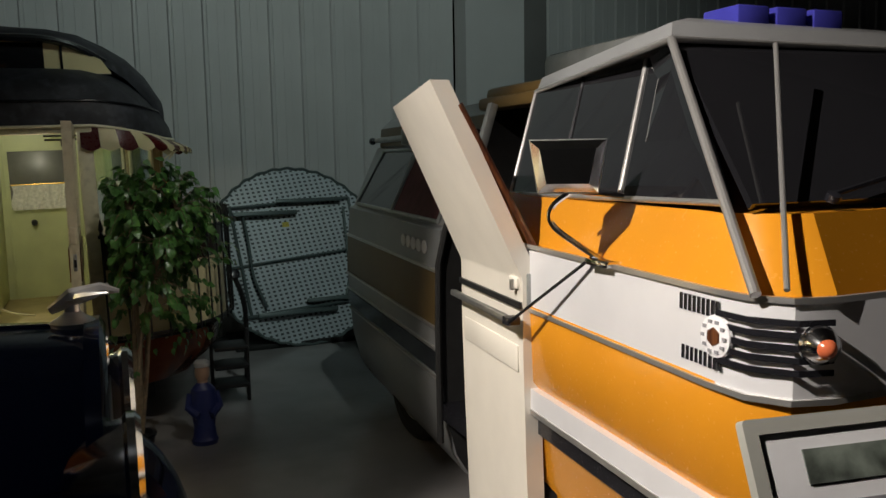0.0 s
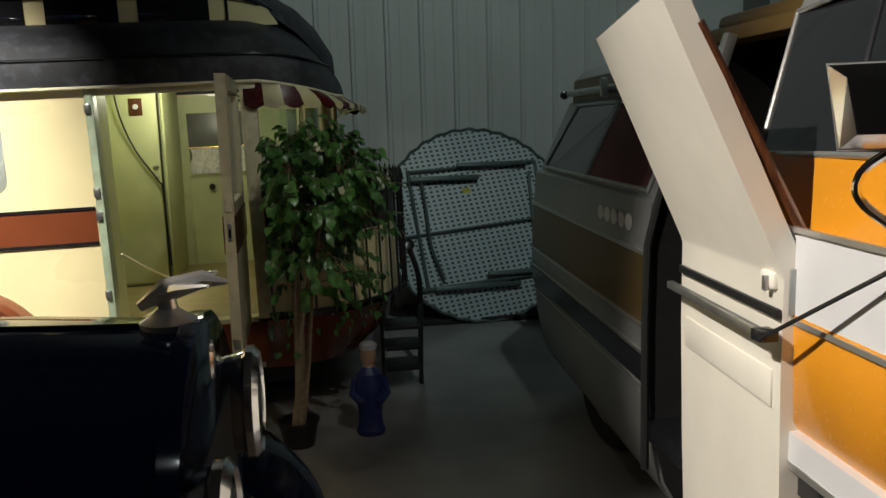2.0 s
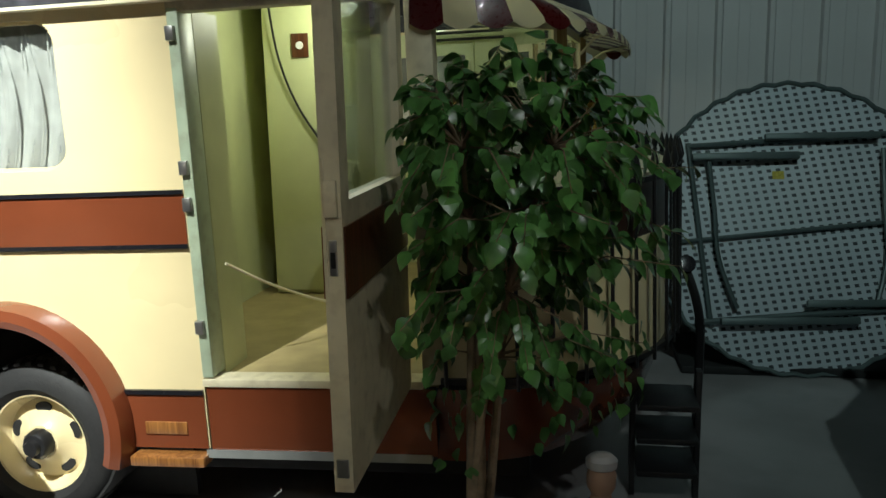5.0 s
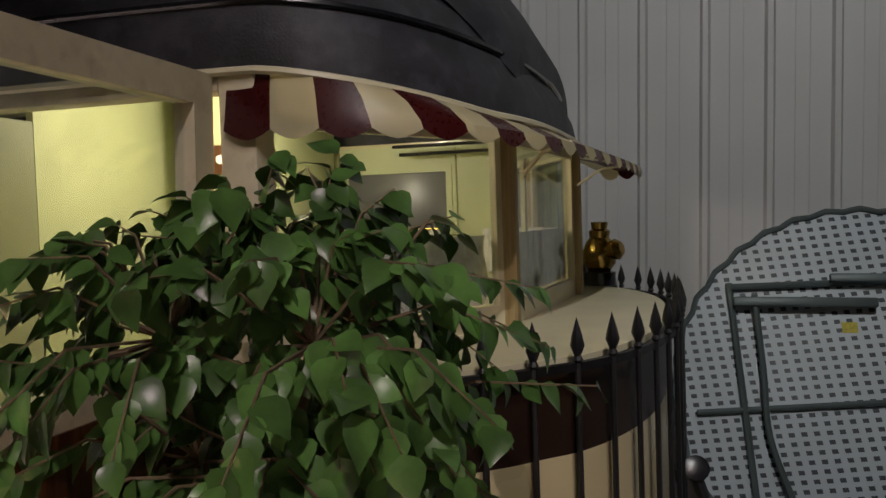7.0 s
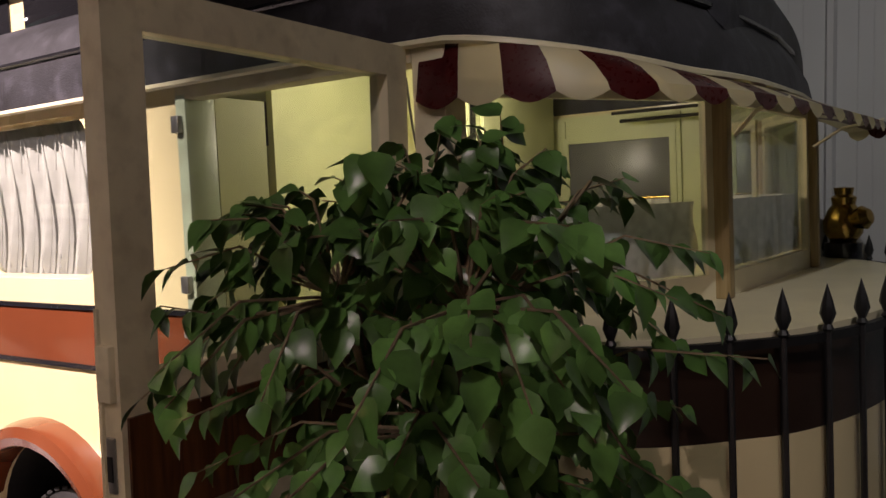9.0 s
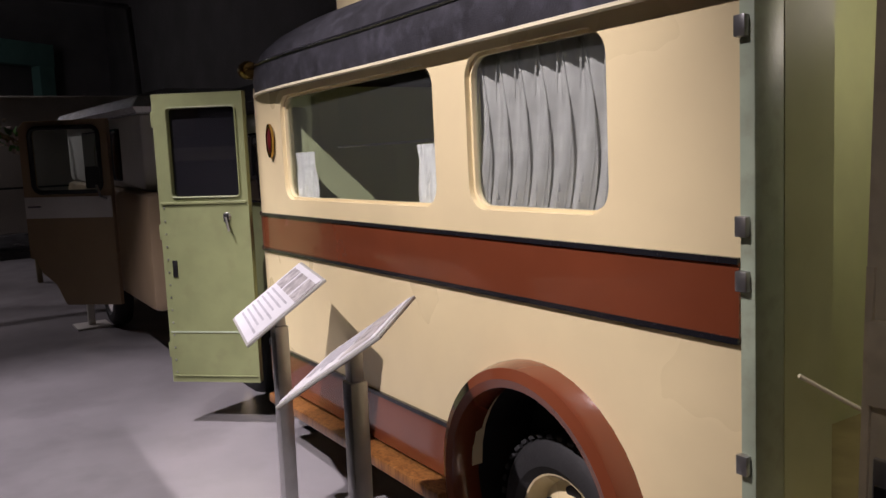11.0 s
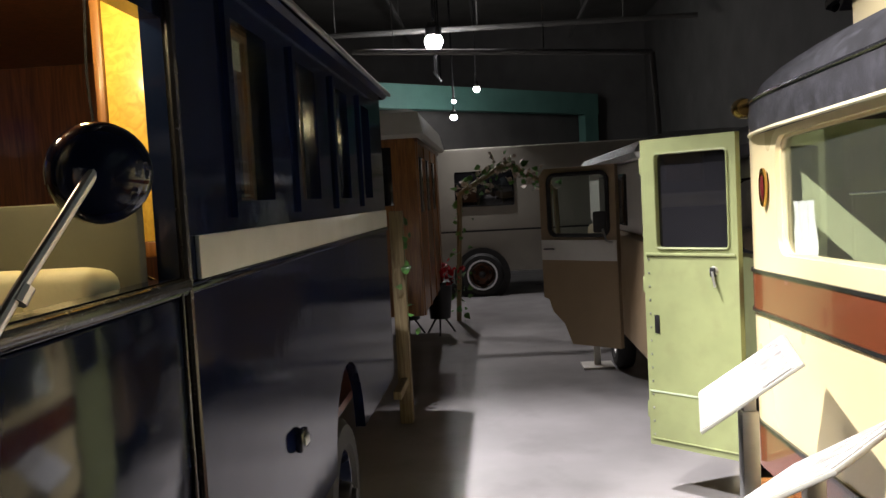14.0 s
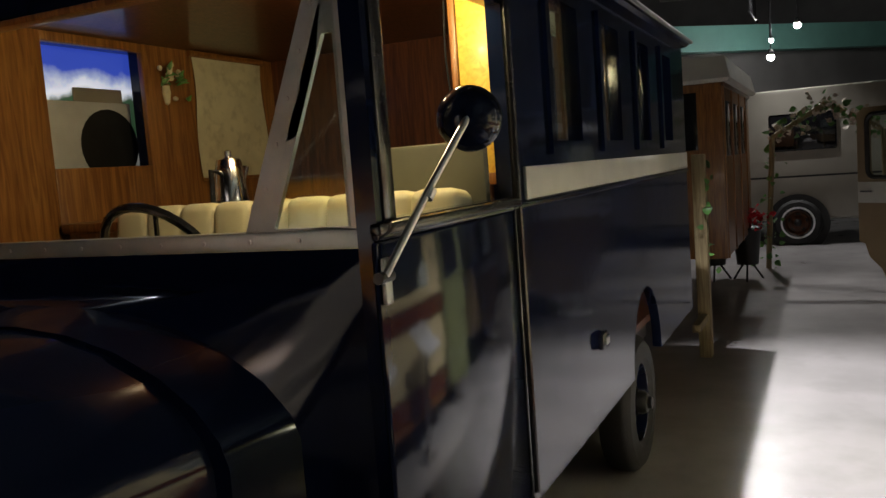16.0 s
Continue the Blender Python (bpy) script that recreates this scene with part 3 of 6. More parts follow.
for (xa, ya), (xb, yb) in zip(posts, posts[1:]):
    L = math.hypot(xb - xa, yb - ya)
    ang = math.degrees(math.atan2(yb - ya, xb - xa))
    sash = part("bay_sash", sheet([(0.03, 1.25), (0.03, 1.85), (L - 0.03, 1.85), (L - 0.03, 1.25)], [[(0.055, 1.32), (0.055, 1.81), (L - 0.055, 1.81), (L - 0.055, 1.32)]], 0.025, pose(xa, ya, 0, 0, 0, ang)), AWNCREAM, car, "cream window sash")
    g = part("pane", sheet([(0.05, 1.31), (0.05, 1.82), (L - 0.05, 1.82), (L - 0.05, 1.31)], (), 0.004, pose(xa, ya, 0, 0, 0, ang) @ pose(0, 0.01, 0)), CLEAR, sash)
    g.visible_shadow = False
    c = drape(0.05, L - 0.05, 1.32, 1.53, 0.05, max(3, int(L / 0.09)), 0.008)
    part("cafe_curtain", moved(c, pose(xa, ya, 0, 0, 0, ang)), RUFFLE, car, "short white lace curtain")

# striped awning with scalloped edge, one strip a piece
awn = thing("awning", "maroon and cream striped metal awning with scalloped edge", "awning", ry=-1.37)
awn_top = smooth_path([(0.882, 0.0), (1.10, 0.005), (1.25, 0.07), (1.34, 0.22), (1.42, 0.55), (1.455, YC), (1.455, 1.75), (1.42, 2.10), (1.30, 2.25)], 10)
awn_hem = smooth_path([(0.882, -0.025), (1.12, -0.015), (1.32, 0.06), (1.43, 0.20), (1.55, 0.55), (1.64, YC), (1.685, 1.80), (1.68, 2.14), (1.50, 2.34)], 10)


def on_path(path, t):
    f = t * (len(path) - 1)
    k = min(int(f), len(path) - 2)
    return path[k].lerp(path[k + 1], f - k)


AWN_N = 26
# strips of even width along the hem
runs = [0.0]
for a, b in zip(awn_hem, awn_hem[1:]):
    runs.append(runs[-1] + (b - a).length)


def at_run(d):
    k = max(i for i in range(len(runs) - 1) if runs[i] <= d + 1e-9)
    return (k + (d - runs[k]) / (runs[k + 1] - runs[k])) / (len(runs) - 1)


for i in range(AWN_N):
    own = bmesh.new()
    cols = []
    for k in range(7):
        t = at_run(min(runs[-1] - 1e-6, runs[-1] * (i + k / 6) / AWN_N))
        a, b = on_path(awn_top, t), on_path(awn_hem, t)
        high = 1.918 - 0.078 * min(1.0, max(0.0, (a.x - 0.95) / 0.45)) ** 1.3
        low = 1.812 - 0.035 * min(1.0, t * 1.6)
        m = a.lerp(b, 0.55)
        n = (b - a).normalized() * 0.006
        cols.append([own.verts.new((a.x, a.y, high)), own.verts.new((m.x, m.y, high - (high - low) * 0.42)), own.verts.new((b.x, b.y, low)), own.verts.new((b.x + n.x, b.y + n.y, low - 0.018 - 0.022 * math.sin(math.pi * k / 6)))])
    for a, b in zip(cols, cols[1:]):
        for k in range(3):
            own.faces.new((a[k], a[k + 1], b[k + 1], b[k]))
    bmesh.ops.solidify(own, geom=own.faces[:], thickness=0.005)
    part("strip", own, (MAROON, AWNCREAM)[i % 2], awn)
for t in (0.52, 0.74):
    a, b = on_path(awn_top, t), on_path(awn_hem, t)
    part("bracket", tube([(a.x, a.y, 1.70), (a.x * 0.6 + b.x * 0.4, a.y * 0.6 + b.y * 0.4, 1.76), (b.x, b.y, 1.785)], 0.006, 6), CREAM_OLD, awn)

# spear-topped iron railing
rail = thing("iron_railing", "black wrought iron railing with spear tips round the rear bay", "railing", ry=-1.37)
part("top_rail", band(fence_path, 1.225, 1.245, 0.018), IRON, rail)
part("bottom_rail", band(fence_path, 0.575, 0.595, 0.018), IRON, rail)
bar = tube([(0, 0, 0.55), (0, 0, 1.255)], 0.0075, 6)
lathe([(0.008, 1.245), (0.013, 1.252), (0.008, 1.262), (0.017, 1.285), (0.012, 1.31), (0.0, 1.352)], 8, None, bar)
bar_mesh = mesh_of(bar, "bar")
for p, d in along(fence_path, 0.125, 0.02):
    b = part("bar", bar_mesh, IRON, rail)
    b.location = (p.x, p.y, 0)

# open entrance door, hinged on the corner post
leaf = thing("entrance_door", "old cream wooden entrance door with window, standing wide open", "door", at=(0.757, -0.02, 0.021), rz=-89.2)
part("door_panel", sheet([(0, 0.56), (0, 1.92), (0.80, 1.92), (0.80, 0.56)], [[(0.075, 1.31), (0.075, 1.85), (0.725, 1.85), (0.725, 1.31)]], 0.05), CREAM_OLD, leaf, "cream door frame with large window opening")
g = part("pane", box(0.07, 0.73, 0.02, 0.025, 1.3, 1.86), CLEAR, leaf)
g.visible_shadow = False
part("brown_band", box(0.01, 0.79, -0.006, 0.0, 1.07, 1.25), BROWN, leaf)
part("brown_band", box(0.01, 0.79, 0.05, 0.056, 1.07, 1.25), DARKWOOD, leaf)
part("lock_case", box(0.795, 0.812, 0.008, 0.042, 1.275, 1.365, 0.004), CREAM_OLD, leaf, "cream lock case")
part("keyhole_plate", box(0.8, 0.806, 0.016, 0.036, 1.13, 1.22, 0.003), STEEL, leaf)
part("latch_hole", box(0.804, 0.808, 0.02, 0.032, 1.15, 1.19), IRON, leaf)
part("edge_strip", box(0.797, 0.805, 0.002, 0.01, 1.1, 1.42), CREAM_OLD, leaf)
part("foot_plate", box(0.798, 0.804, 0.008, 0.04, 0.6, 0.65, 0.002), STEEL, leaf)
part("hinge_block", box(-0.005, 0.03, -0.03, 0.0, 1.80, 1.845, 0.004), IRON, leaf)

# interior
def interior(name, bm, mat, label="", cat="cabinet"):
    ob = part(name, bm, mat, None, label)
    return tagged(ob, label, cat)


LINO = material("ochre_linoleum", (0.36, 0.29, 0.14), 0.5, vary=0.15, scale=8, bump=0.05)
for a, e, y in ((-3.1, -1.27, 0.05), (-1.27, -0.24, 0.40), (-0.24, 1.3, 0.05)):
    part("cabin_floor", box(a, e, y, 2.29, 0.53, 0.56), LINO, car, "worn ochre cabin floor")
part("cabin_lining", box(-3.08, 1.3, 2.24, 2.28, 0.56, 1.95), INNER, car, "pale green far wall lining")
part("cabin_ceiling", box(-3.0, 0.95, 0.36, 1.98, 2.20, 2.22), INNER, car)
part("inner_partition", box(-0.36, -0.33, 0.75, 2.24, 0.56, 2.25), INNER, car, "pale green partition")
part("inner_partition", box(0.05, 0.075, 0.10, 0.30, 0.56, 1.9), INNER, car)
part("inner_lining", box(-3.05, -2.85, 0.05, 2.24, 0.56, 1.95), INNER, car)
part("inner_lining", box(-1.30, -1.12, 0.05, 0.08, 1.3, 1.95), INNER, car)
ward = thing("wardrobe", "pale green built-in wardrobe with narrow door ajar", "wardrobe", at=(-0.23, 1.42, 0.56), rz=0)
part("body", box(0.0, 0.36, 0.0, 0.80, 0, 1.62, 0.008), INNER, ward)
part("door", box(0.01, 0.35, -0.022, -0.004, 0.02, 1.58, 0.006), INNER, ward)
part("side_door", box(0.364, 0.384, 0.05, 0.75, 0.02, 1.58, 0.006), INNER, ward)
part("gap", box(0.352, 0.362, -0.012, 0.02, 0.02, 1.58), IRON, ward)
part("latch", box(0.30, 0.335, -0.035, -0.02, 0.78, 0.80, 0.003), STEEL, ward)
part("latch", box(0.30, 0.335, -0.035, -0.02, 0.86, 0.88, 0.003), STEEL, ward)
sock = thing("wall_socket", "brown wall plate with round white socket", "socket", at=(-0.02, 1.395, 1.86))
part("plate", box(-0.045, 0.045, -0.008, 0.0, -0.06, 0.06, 0.003), DARKWOOD, sock)
part("knob", lathe([(0, 0.012), (0.018, 0.01), (0.02, 0.0)], 16, pose(0, -0.008, 0, 90)), PAPER, sock)
cable = part("power_cable", tube(smooth_path([(-0.17, 1.36, 2.1), (-0.13, 1.37, 1.8), (-0.04, 1.38, 1.55), (0.10, 1.38, 1.33), (0.125, 1.385, 1.25), (0.145, 1.385, 0.7)], 6), 0.006, 6), IRON, None)
tagged(cable, "thin black cable hanging on the wardrobe", "cable")
hand = part("grab_rope", tube(smooth_path([(0.09, 0.1, 0.99), (0.2, 0.3, 0.86), (0.33, 0.6, 0.72), (0.45, 0.8, 0.66)], 6), 0.006, 8), AWNCREAM, None)
tagged(hand, "pale rope handrail inside the doorway", "handrail")
lampc = thing("ceiling_lamp", "lit white glass ceiling lamp", "lamp", at=(0.45, 1.15, 2.17))
part("shade", lathe([(0.0, -0.05), (0.08, -0.03), (0.11, 0.0), (0.11, 0.02), (0.0, 0.03)], 20), glow("lit_opal_glass", (1.0, 0.95, 0.7), 3.0), lampc)
HAZY = material("hazy_window", (0.16, 0.16, 0.16), 0.3, vary=0.2)
for a, b in ((0.25, 0.76), (1.06, 1.24)):
    fwin = part("far_window", box(a, b, 2.225, 2.238, 1.33, 1.815, 0.004), HAZY, car, "grey far window with lace below")
    part("frame", sheet([(a - 0.03, 1.30), (a - 0.03, 1.845), (b + 0.03, 1.845), (b + 0.03, 1.30)], [[(a, 1.33), (a, 1.815), (b, 1.815), (b, 1.33)]], 0.018, pose(0, 2.222, 0)), INNER, fwin)
    part("lace_curtain", drape(a + 0.01, b - 0.01, 1.32, 1.53, 2.20, max(2, int((b - a) / 0.06)), 0.008), RUFFLE, fwin, "short white lace curtain")
    part("rod", tube([(a, 2.20, 1.535), (b, 2.20, 1.535)], 0.005, 6), BRASS, fwin)
part("far_door_knob", lathe([(0.0, 0.05), (0.022, 0.045), (0.026, 0.03), (0.012, 0.015), (0.02, 0.0)], 14, pose(0.41, 2.235, 1.21, 90)), IRON, car, "dark door knob")
for x in (0.22, 0.80):
    part("far_door_stile", box(x - 0.012, x + 0.012, 2.228, 2.241, 0.58, 1.93, 0.003), INNER, car)
part("far_window", box(-1.0, -0.45, 2.225, 2.238, 1.42, 1.82, 0.004), NET, car)
part("towel_rail", tube([(0.55, 2.15, 1.9), (1.0, 2.15, 1.9)], 0.008, 8), IRON, car)
part("towel_rail", tube([(0.55, 2.05, 1.93), (1.0, 2.05, 1.93)], 0.008, 8), IRON, car)
# white half curtains at both ends of the large window
for a, b in ((-2.80, -2.55), (-1.56, -1.345)):
    part("wicker_basket", drape(a, b, WZ0 - 0.03, WZ0 + 0.24, 0.072, 5, 0.006), RUFFLE, car, "white ruffled half curtain")
part("shelf_rail", tube([(-2.75, 0.3, 1.62), (-1.3, 0.3, 1.62)], 0.006, 6), STEEL, car)

# front corner: marker lamp, horn lamp
mk = thing("marker_lamp", "brass-ringed oval red marker lamp", "lamp", at=(-2.965, -0.006, 1.60))
part("ring", lathe([(0.05, 0.0), (0.06, 0.006), (0.06, 0.018), (0.048, 0.02)], 20, pose(0, 0, 0, 90) @ Matrix.Diagonal((0.75, 1.5, 1, 1))), BRASS, mk)
part("lens", lathe([(0.0, 0.024), (0.03, 0.02), (0.05, 0.008)], 20, pose(0, 0, 0, 90) @ Matrix.Diagonal((0.75, 1.5, 1, 1))), MAROON, mk)
hn = thing("roof_lamp", "small torpedo-shaped brass roof lamp", "lamp", at=(-3.2, -0.03, 1.99))
part("shell", lathe([(0.0, -0.12), (0.03, -0.09), (0.048, -0.03), (0.05, 0.02), (0.04, 0.05), (0, 0.055)], 18, pose(0, 0, 0, 0, 90) ), BRASS, hn)
part("bracket", box(-0.02, 0.02, -0.01, 0.04, -0.05, -0.02, 0.004), CREAM, hn)

# cab door of the house car, open
gd = thing("cab_door", "pale green steel cab door standing open", "door", at=(-3.30, -0.02, 0), rz=-132)
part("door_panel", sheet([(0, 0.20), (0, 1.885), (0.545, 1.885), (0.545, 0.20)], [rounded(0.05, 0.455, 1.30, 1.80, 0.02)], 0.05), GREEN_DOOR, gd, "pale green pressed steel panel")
# dark pane stands in for the unlit cab seen through clear glass
part("pane", box(0.045, 0.46, 0.02, 0.026, 1.29, 1.81), DARKGLASS, gd, "door glass coloured dark for the unlit cab behind it")
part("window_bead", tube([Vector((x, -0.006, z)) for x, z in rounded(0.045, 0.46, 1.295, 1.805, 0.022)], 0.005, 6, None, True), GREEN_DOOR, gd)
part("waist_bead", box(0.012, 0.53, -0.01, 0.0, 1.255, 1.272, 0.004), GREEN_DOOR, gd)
part("handle_rose", lathe([(0.0, 0.012), (0.02, 0.01), (0.026, 0.0)], 16, pose(0.135, 0.0, 1.18, 90)), STEEL, gd)
rvt = mesh_of(lathe([(0.006, 0), (0.005, 0.003), (0, 0.004)], 8), "rivet")
for k in range(14):
    r_ob = part("rivet", rvt, STEEL, gd)
    r_ob.matrix_local = pose(0.515, 0.051, 0.26 + k * 0.075, -90)
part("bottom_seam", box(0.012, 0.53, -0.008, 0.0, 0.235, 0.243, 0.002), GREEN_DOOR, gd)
part("crank", box(0.12, 0.15, -0.02, 0.0, 1.15, 1.2, 0.006), IRON, gd)
part("crank_arm", tube([(0.135, -0.02, 1.18), (0.115, -0.03, 1.1)], 0.007, 8), STEEL, gd)
part("latch_slot", box(0.46, 0.49, -0.006, 0.0, 0.83, 0.93, 0.003), IRON, gd)
part("kick_seam", box(0.01, 0.535, -0.004, 0.0, 0.50, 0.508), JAMB, gd)
for z in (0.35, 1.05, 1.7):
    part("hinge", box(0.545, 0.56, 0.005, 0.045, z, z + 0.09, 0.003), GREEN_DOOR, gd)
for c in gd.children:
    if c.name.split(".")[0] in ("window_bead", "waist_bead", "handle_rose", "crank", "crank_arm", "latch_slot", "kick_seam", "bottom_seam"):
        c.data.transform(Matrix.Translation((0, 0.05, 0)) @ Matrix.Diagonal((1, -1, 1, 1)))
        c.data.flip_normals()
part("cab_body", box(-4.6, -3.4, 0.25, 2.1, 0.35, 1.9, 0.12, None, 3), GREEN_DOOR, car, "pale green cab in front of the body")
part("cab_roof", loft([[(x0, 0.22 + o, z), (x1, 0.22 + o, z), (x1, 2.12 - o, z), (x0, 2.12 - o, z)] for x0, x1, o, z in ((-5.0, -3.2, 0.02, 1.885), (-5.05, -3.2, 0.0, 1.95), (-4.95, -3.2, 0.04, 2.03), (-4.7, -3.2, 0.14, 2.09), (-4.3, -3.25, 0.34, 2.12))]), ROOFCLOTH, car, "black fabric cab roof")
part("cab_glass", box(-4.3, -3.5, 0.235, 0.26, 1.3, 1.75, 0.03), DARKGLASS, car)
fw = wheel(car, pose(-4.15, 0.25, 0.27), r=0.33)

# ---- navy house bus ----
NY = -1.97
bus = thing("house_bus", "dark navy vintage house bus with glossy enamel", "bus")
bus_out = [(-4.25, 0.50), (-4.25, 2.30), (-0.02, 2.30), (-0.02, 0.50)]
ba = [(-2.75 + 0.36 * math.cos(radians(a)), 0.50 + 0.40 * math.sin(radians(a))) for a in range(0, 181, 12)]
NW = [(-1.665, -1.29), (-2.36, -2.02), (-3.06, -2.74), (-3.75, -3.45)]
nholes = [[(a, 1.64), (a, 2.17), (b, 2.17), (b, 1.64)] for a, b in NW] + [[(-0.86, 1.485), (-0.86, 2.06), (-0.075, 2.06), (-0.075, 1.485)]]
part("side_panel", sheet(bus_out[:3] + [(-0.02, 0.50)] + ba, nholes, -0.05, pose(0, NY, 0) @ Matrix.Diagonal((1, 1, 1, 1))), NAVY, bus, "mirror-glossy navy side")
part("far_side_panel", sheet([(-4.25, 0.5), (-4.25, 2.3), (-0.1, 2.3), (-0.1, 0.5)], [[(-1.32, 1.70), (-1.32, 2.2), (-0.80, 2.2), (-0.80, 1.70)]], 0.05, pose(0, -3.93, 0)), NAVY, bus)
part("rear_panel", box(-4.30, -4.25, -3.93, NY, 0.5, 2.3), NAVY, bus)
part("belt_band", box(-4.27, -0.965, NY, NY + 0.012, 1.47, 1.575, 0.003), GREYPAINT, bus, "pale grey belt band")
part("belt_bead", box(-4.27, 0.01, NY, NY + 0.018, 1.445, 1.468, 0.006), NAVY, bus)
roof_n = [[(x, NY + 0.055 - o, z) for x in (-0.03, -4.26)] + [(x, -3.985 + o, z) for x in (-4.26, -0.03)] for o, z in ((0.02, 2.27), (0.0, 2.285), (0.0, 2.33), (0.06, 2.38), (0.3, 2.46), (0.7, 2.5))]
part("roof", loft(roof_n), NAVY, bus, "navy roof with drip rail")
part("drip_rail", tube([(-0.03, NY + 0.07, 2.3), (-4.27, NY + 0.07, 2.3)], 0.012, 8), STEEL, bus)
for a, b in NW:
    part("window_frame", sheet([(a - 0.03, 1.61), (a - 0.03, 2.2), (b + 0.03, 2.2), (b + 0.03, 1.61)], [[(a + 0.015, 1.655), (a + 0.015, 2.155), (b - 0.015, 2.155), (b - 0.015, 1.655)]], -0.014, pose(0, NY + 0.014, 0)), NAVY, bus)
    part("wood_liner", sheet([(a - 0.0, 1.64), (a, 2.17), (b, 2.17), (b, 1.64)], [[(a + 0.03, 1.665), (a + 0.03, 2.15), (b - 0.015, 2.15), (b - 0.015, 1.665)]], 0.03, pose(0, NY - 0.08, 0)), VARNISH, bus, "varnished wood window liner")
    g = part("pane", box(a, b, NY - 0.03, NY - 0.026, 1.64, 2.17), CLEAR, bus)
    g.visible_shadow = False
    part("blind", box(a + 0.02, b - 0.02, NY - 0.07, NY - 0.066, 2.06, 2.17), CREAM_OLD, bus, "rolled cream blind")
# door to the driver's place
door_b = part("cab_door", box(-0.815, 0.015, NY, NY + 0.016, 0.56, 1.445, 0.008), NAVY, bus, "glossy navy driver's door")
part("door_seam", box(-0.832, -0.818, NY, NY + 0.02, 0.52, 1.47, 0.005), BLACK, bus)
part("window_sill", box(-0.86, 0.015, NY, NY + 0.03, 1.455, 1.483, 0.008), BLACK, bus)
part("door_post", box(-0.105, -0.05, NY - 0.045, NY + 0.006, 1.47, 2.27, 0.006), BLACK, bus)
part("door_post", box(-0.918, -0.862, NY - 0.04, NY + 0.012, 1.46, 2.27, 0.012), BLACK, bus)
part("rub_bead", tube([(-0.872, NY + 0.012, 0.55), (-0.872, NY + 0.012, 2.25)], 0.012, 8), BLACK, bus)
h = part("step_handle", box(-1.83, -1.73, NY, NY + 0.03, 0.80, 0.87, 0.012), BLACK, bus, "black recessed pull")
part("pull_tongue", box(-1.81, -1.75, NY + 0.03, NY + 0.036, 0.82, 0.85, 0.002), STEEL, h)
# windscreen frame with triangular corner panes, in the front plane
FX = -0.065
def front_plate(pts, hole=None, thick=0.03):
    """A plate in the front plane; points are (y, z)."""
    return sheet(pts, [hole] if hole else (), thick * 0.45, pose(FX, 0, 0, 0, 0, 90))


for sgn in (1, -1):
    f = (lambda y: y) if sgn > 0 else (lambda y: -5.90 - y)
    q = front_plate([(f(-2.37), 1.43), (f(-2.08), 2.12), (f(-2.02), 2.12), (f(-2.02), 1.43)], [(f(-2.27), 1.475), (f(-2.095), 1.90), (f(-2.068), 1.90), (f(-2.068), 1.475)])
    qf = part("corner_frame", q, ALLOY, bus, "riveted grey corner window frame")
    g = part("pane", front_plate([(f(-2.3), 1.47), (f(-2.09), 1.98), (f(-2.06), 1.98), (f(-2.06), 1.47)], None, 0.004), CLEAR, qf)
    g.visible_shadow = False
    for k in range(7):
        t = k / 6
        for yy, zz in ((-2.044, 1.46 + 0.6 * t), (-2.325 + 0.25 * t, 1.47 + 0.6 * t)):
            part("rivet", lathe([(0.006, 0), (0.005, 0.003), (0, 0.004)], 8, pose(FX, f(yy), zz, 0, 90)), STEEL, qf)
sill = part("windscreen_sill", box(FX - 0.03, FX + 0.004, -3.88, -2.02, 1.425, 1.47, 0.004), ALLOY, bus, "grey riveted windscreen sill")
for k in range(12):
    part("rivet", lathe([(0.006, 0), (0.005, 0.003), (0, 0.004)], 8, pose(FX + 0.004, -2.2 - k * 0.14, 1.447, 0, 90)), STEEL, sill)
part("windscreen_header", box(FX - 0.05, FX + 0.02, -3.93, NY - 0.002, 2.06, 2.28, 0.01), NAVY, bus)
part("header_trim", box(FX - 0.02, FX + 0.03, -3.9, -2.05, 2.045, 2.062, 0.003), VARNISH, bus)
# cowl, bonnet, radiator
def bonnet_ring(x, half, low, top, r=0.16):
    out = [(x, -2.95 - half, low)]
    for k in range(7):
        a = radians(180 - 15 * k)
        out.append((x, -2.95 - half + r + r * math.cos(a), top - r + r * math.sin(a)))
    for k in range(7):
        a = radians(90 - 15 * k)
        out.append((x, -2.95 + half - r + r * math.cos(a), top - r + r * math.sin(a)))
    out.append((x, -2.95 + half, low))
    return out


def arch_ring(x, half, low, top, rise=0.30):
    """A section of the bonnet: a ridge in the middle that falls away to upright sides."""
    out = [(x, -2.95 - half, low)]
    for k in range(14):
        u = -math.cos(math.pi * k / 13)
        out.append((x, -2.95 + half * u, top - rise + rise * max(0.0, 1 - abs(u) ** 2.2) ** 0.6))
    out.append((x, -2.95 + half, low))
    return out


part("cowl", loft([bonnet_ring(-0.06, 0.975, 0.5, 1.425, 0.06), bonnet_ring(-0.035, 0.90, 0.5, 1.36, 0.12), arch_ring(0.03, 0.77, 0.52, 1.31, 0.30), arch_ring(0.18, 0.69, 0.55, 1.288, 0.30)], True), NAVY, bus, "navy cowl")
part("bonnet", loft([arch_ring(0.12, 0.66, 0.6, 1.282), arch_ring(0.50, 0.58, 0.6, 1.27), arch_ring(0.90, 0.46, 0.6, 1.25)], True), NAVY, bus, "navy bonnet with a ridge and rounded shoulders")
part("bonnet_hinge", tube([(0.12, -2.95, 1.284), (0.90, -2.95, 1.252)], 0.007, 8), NAVY, bus)
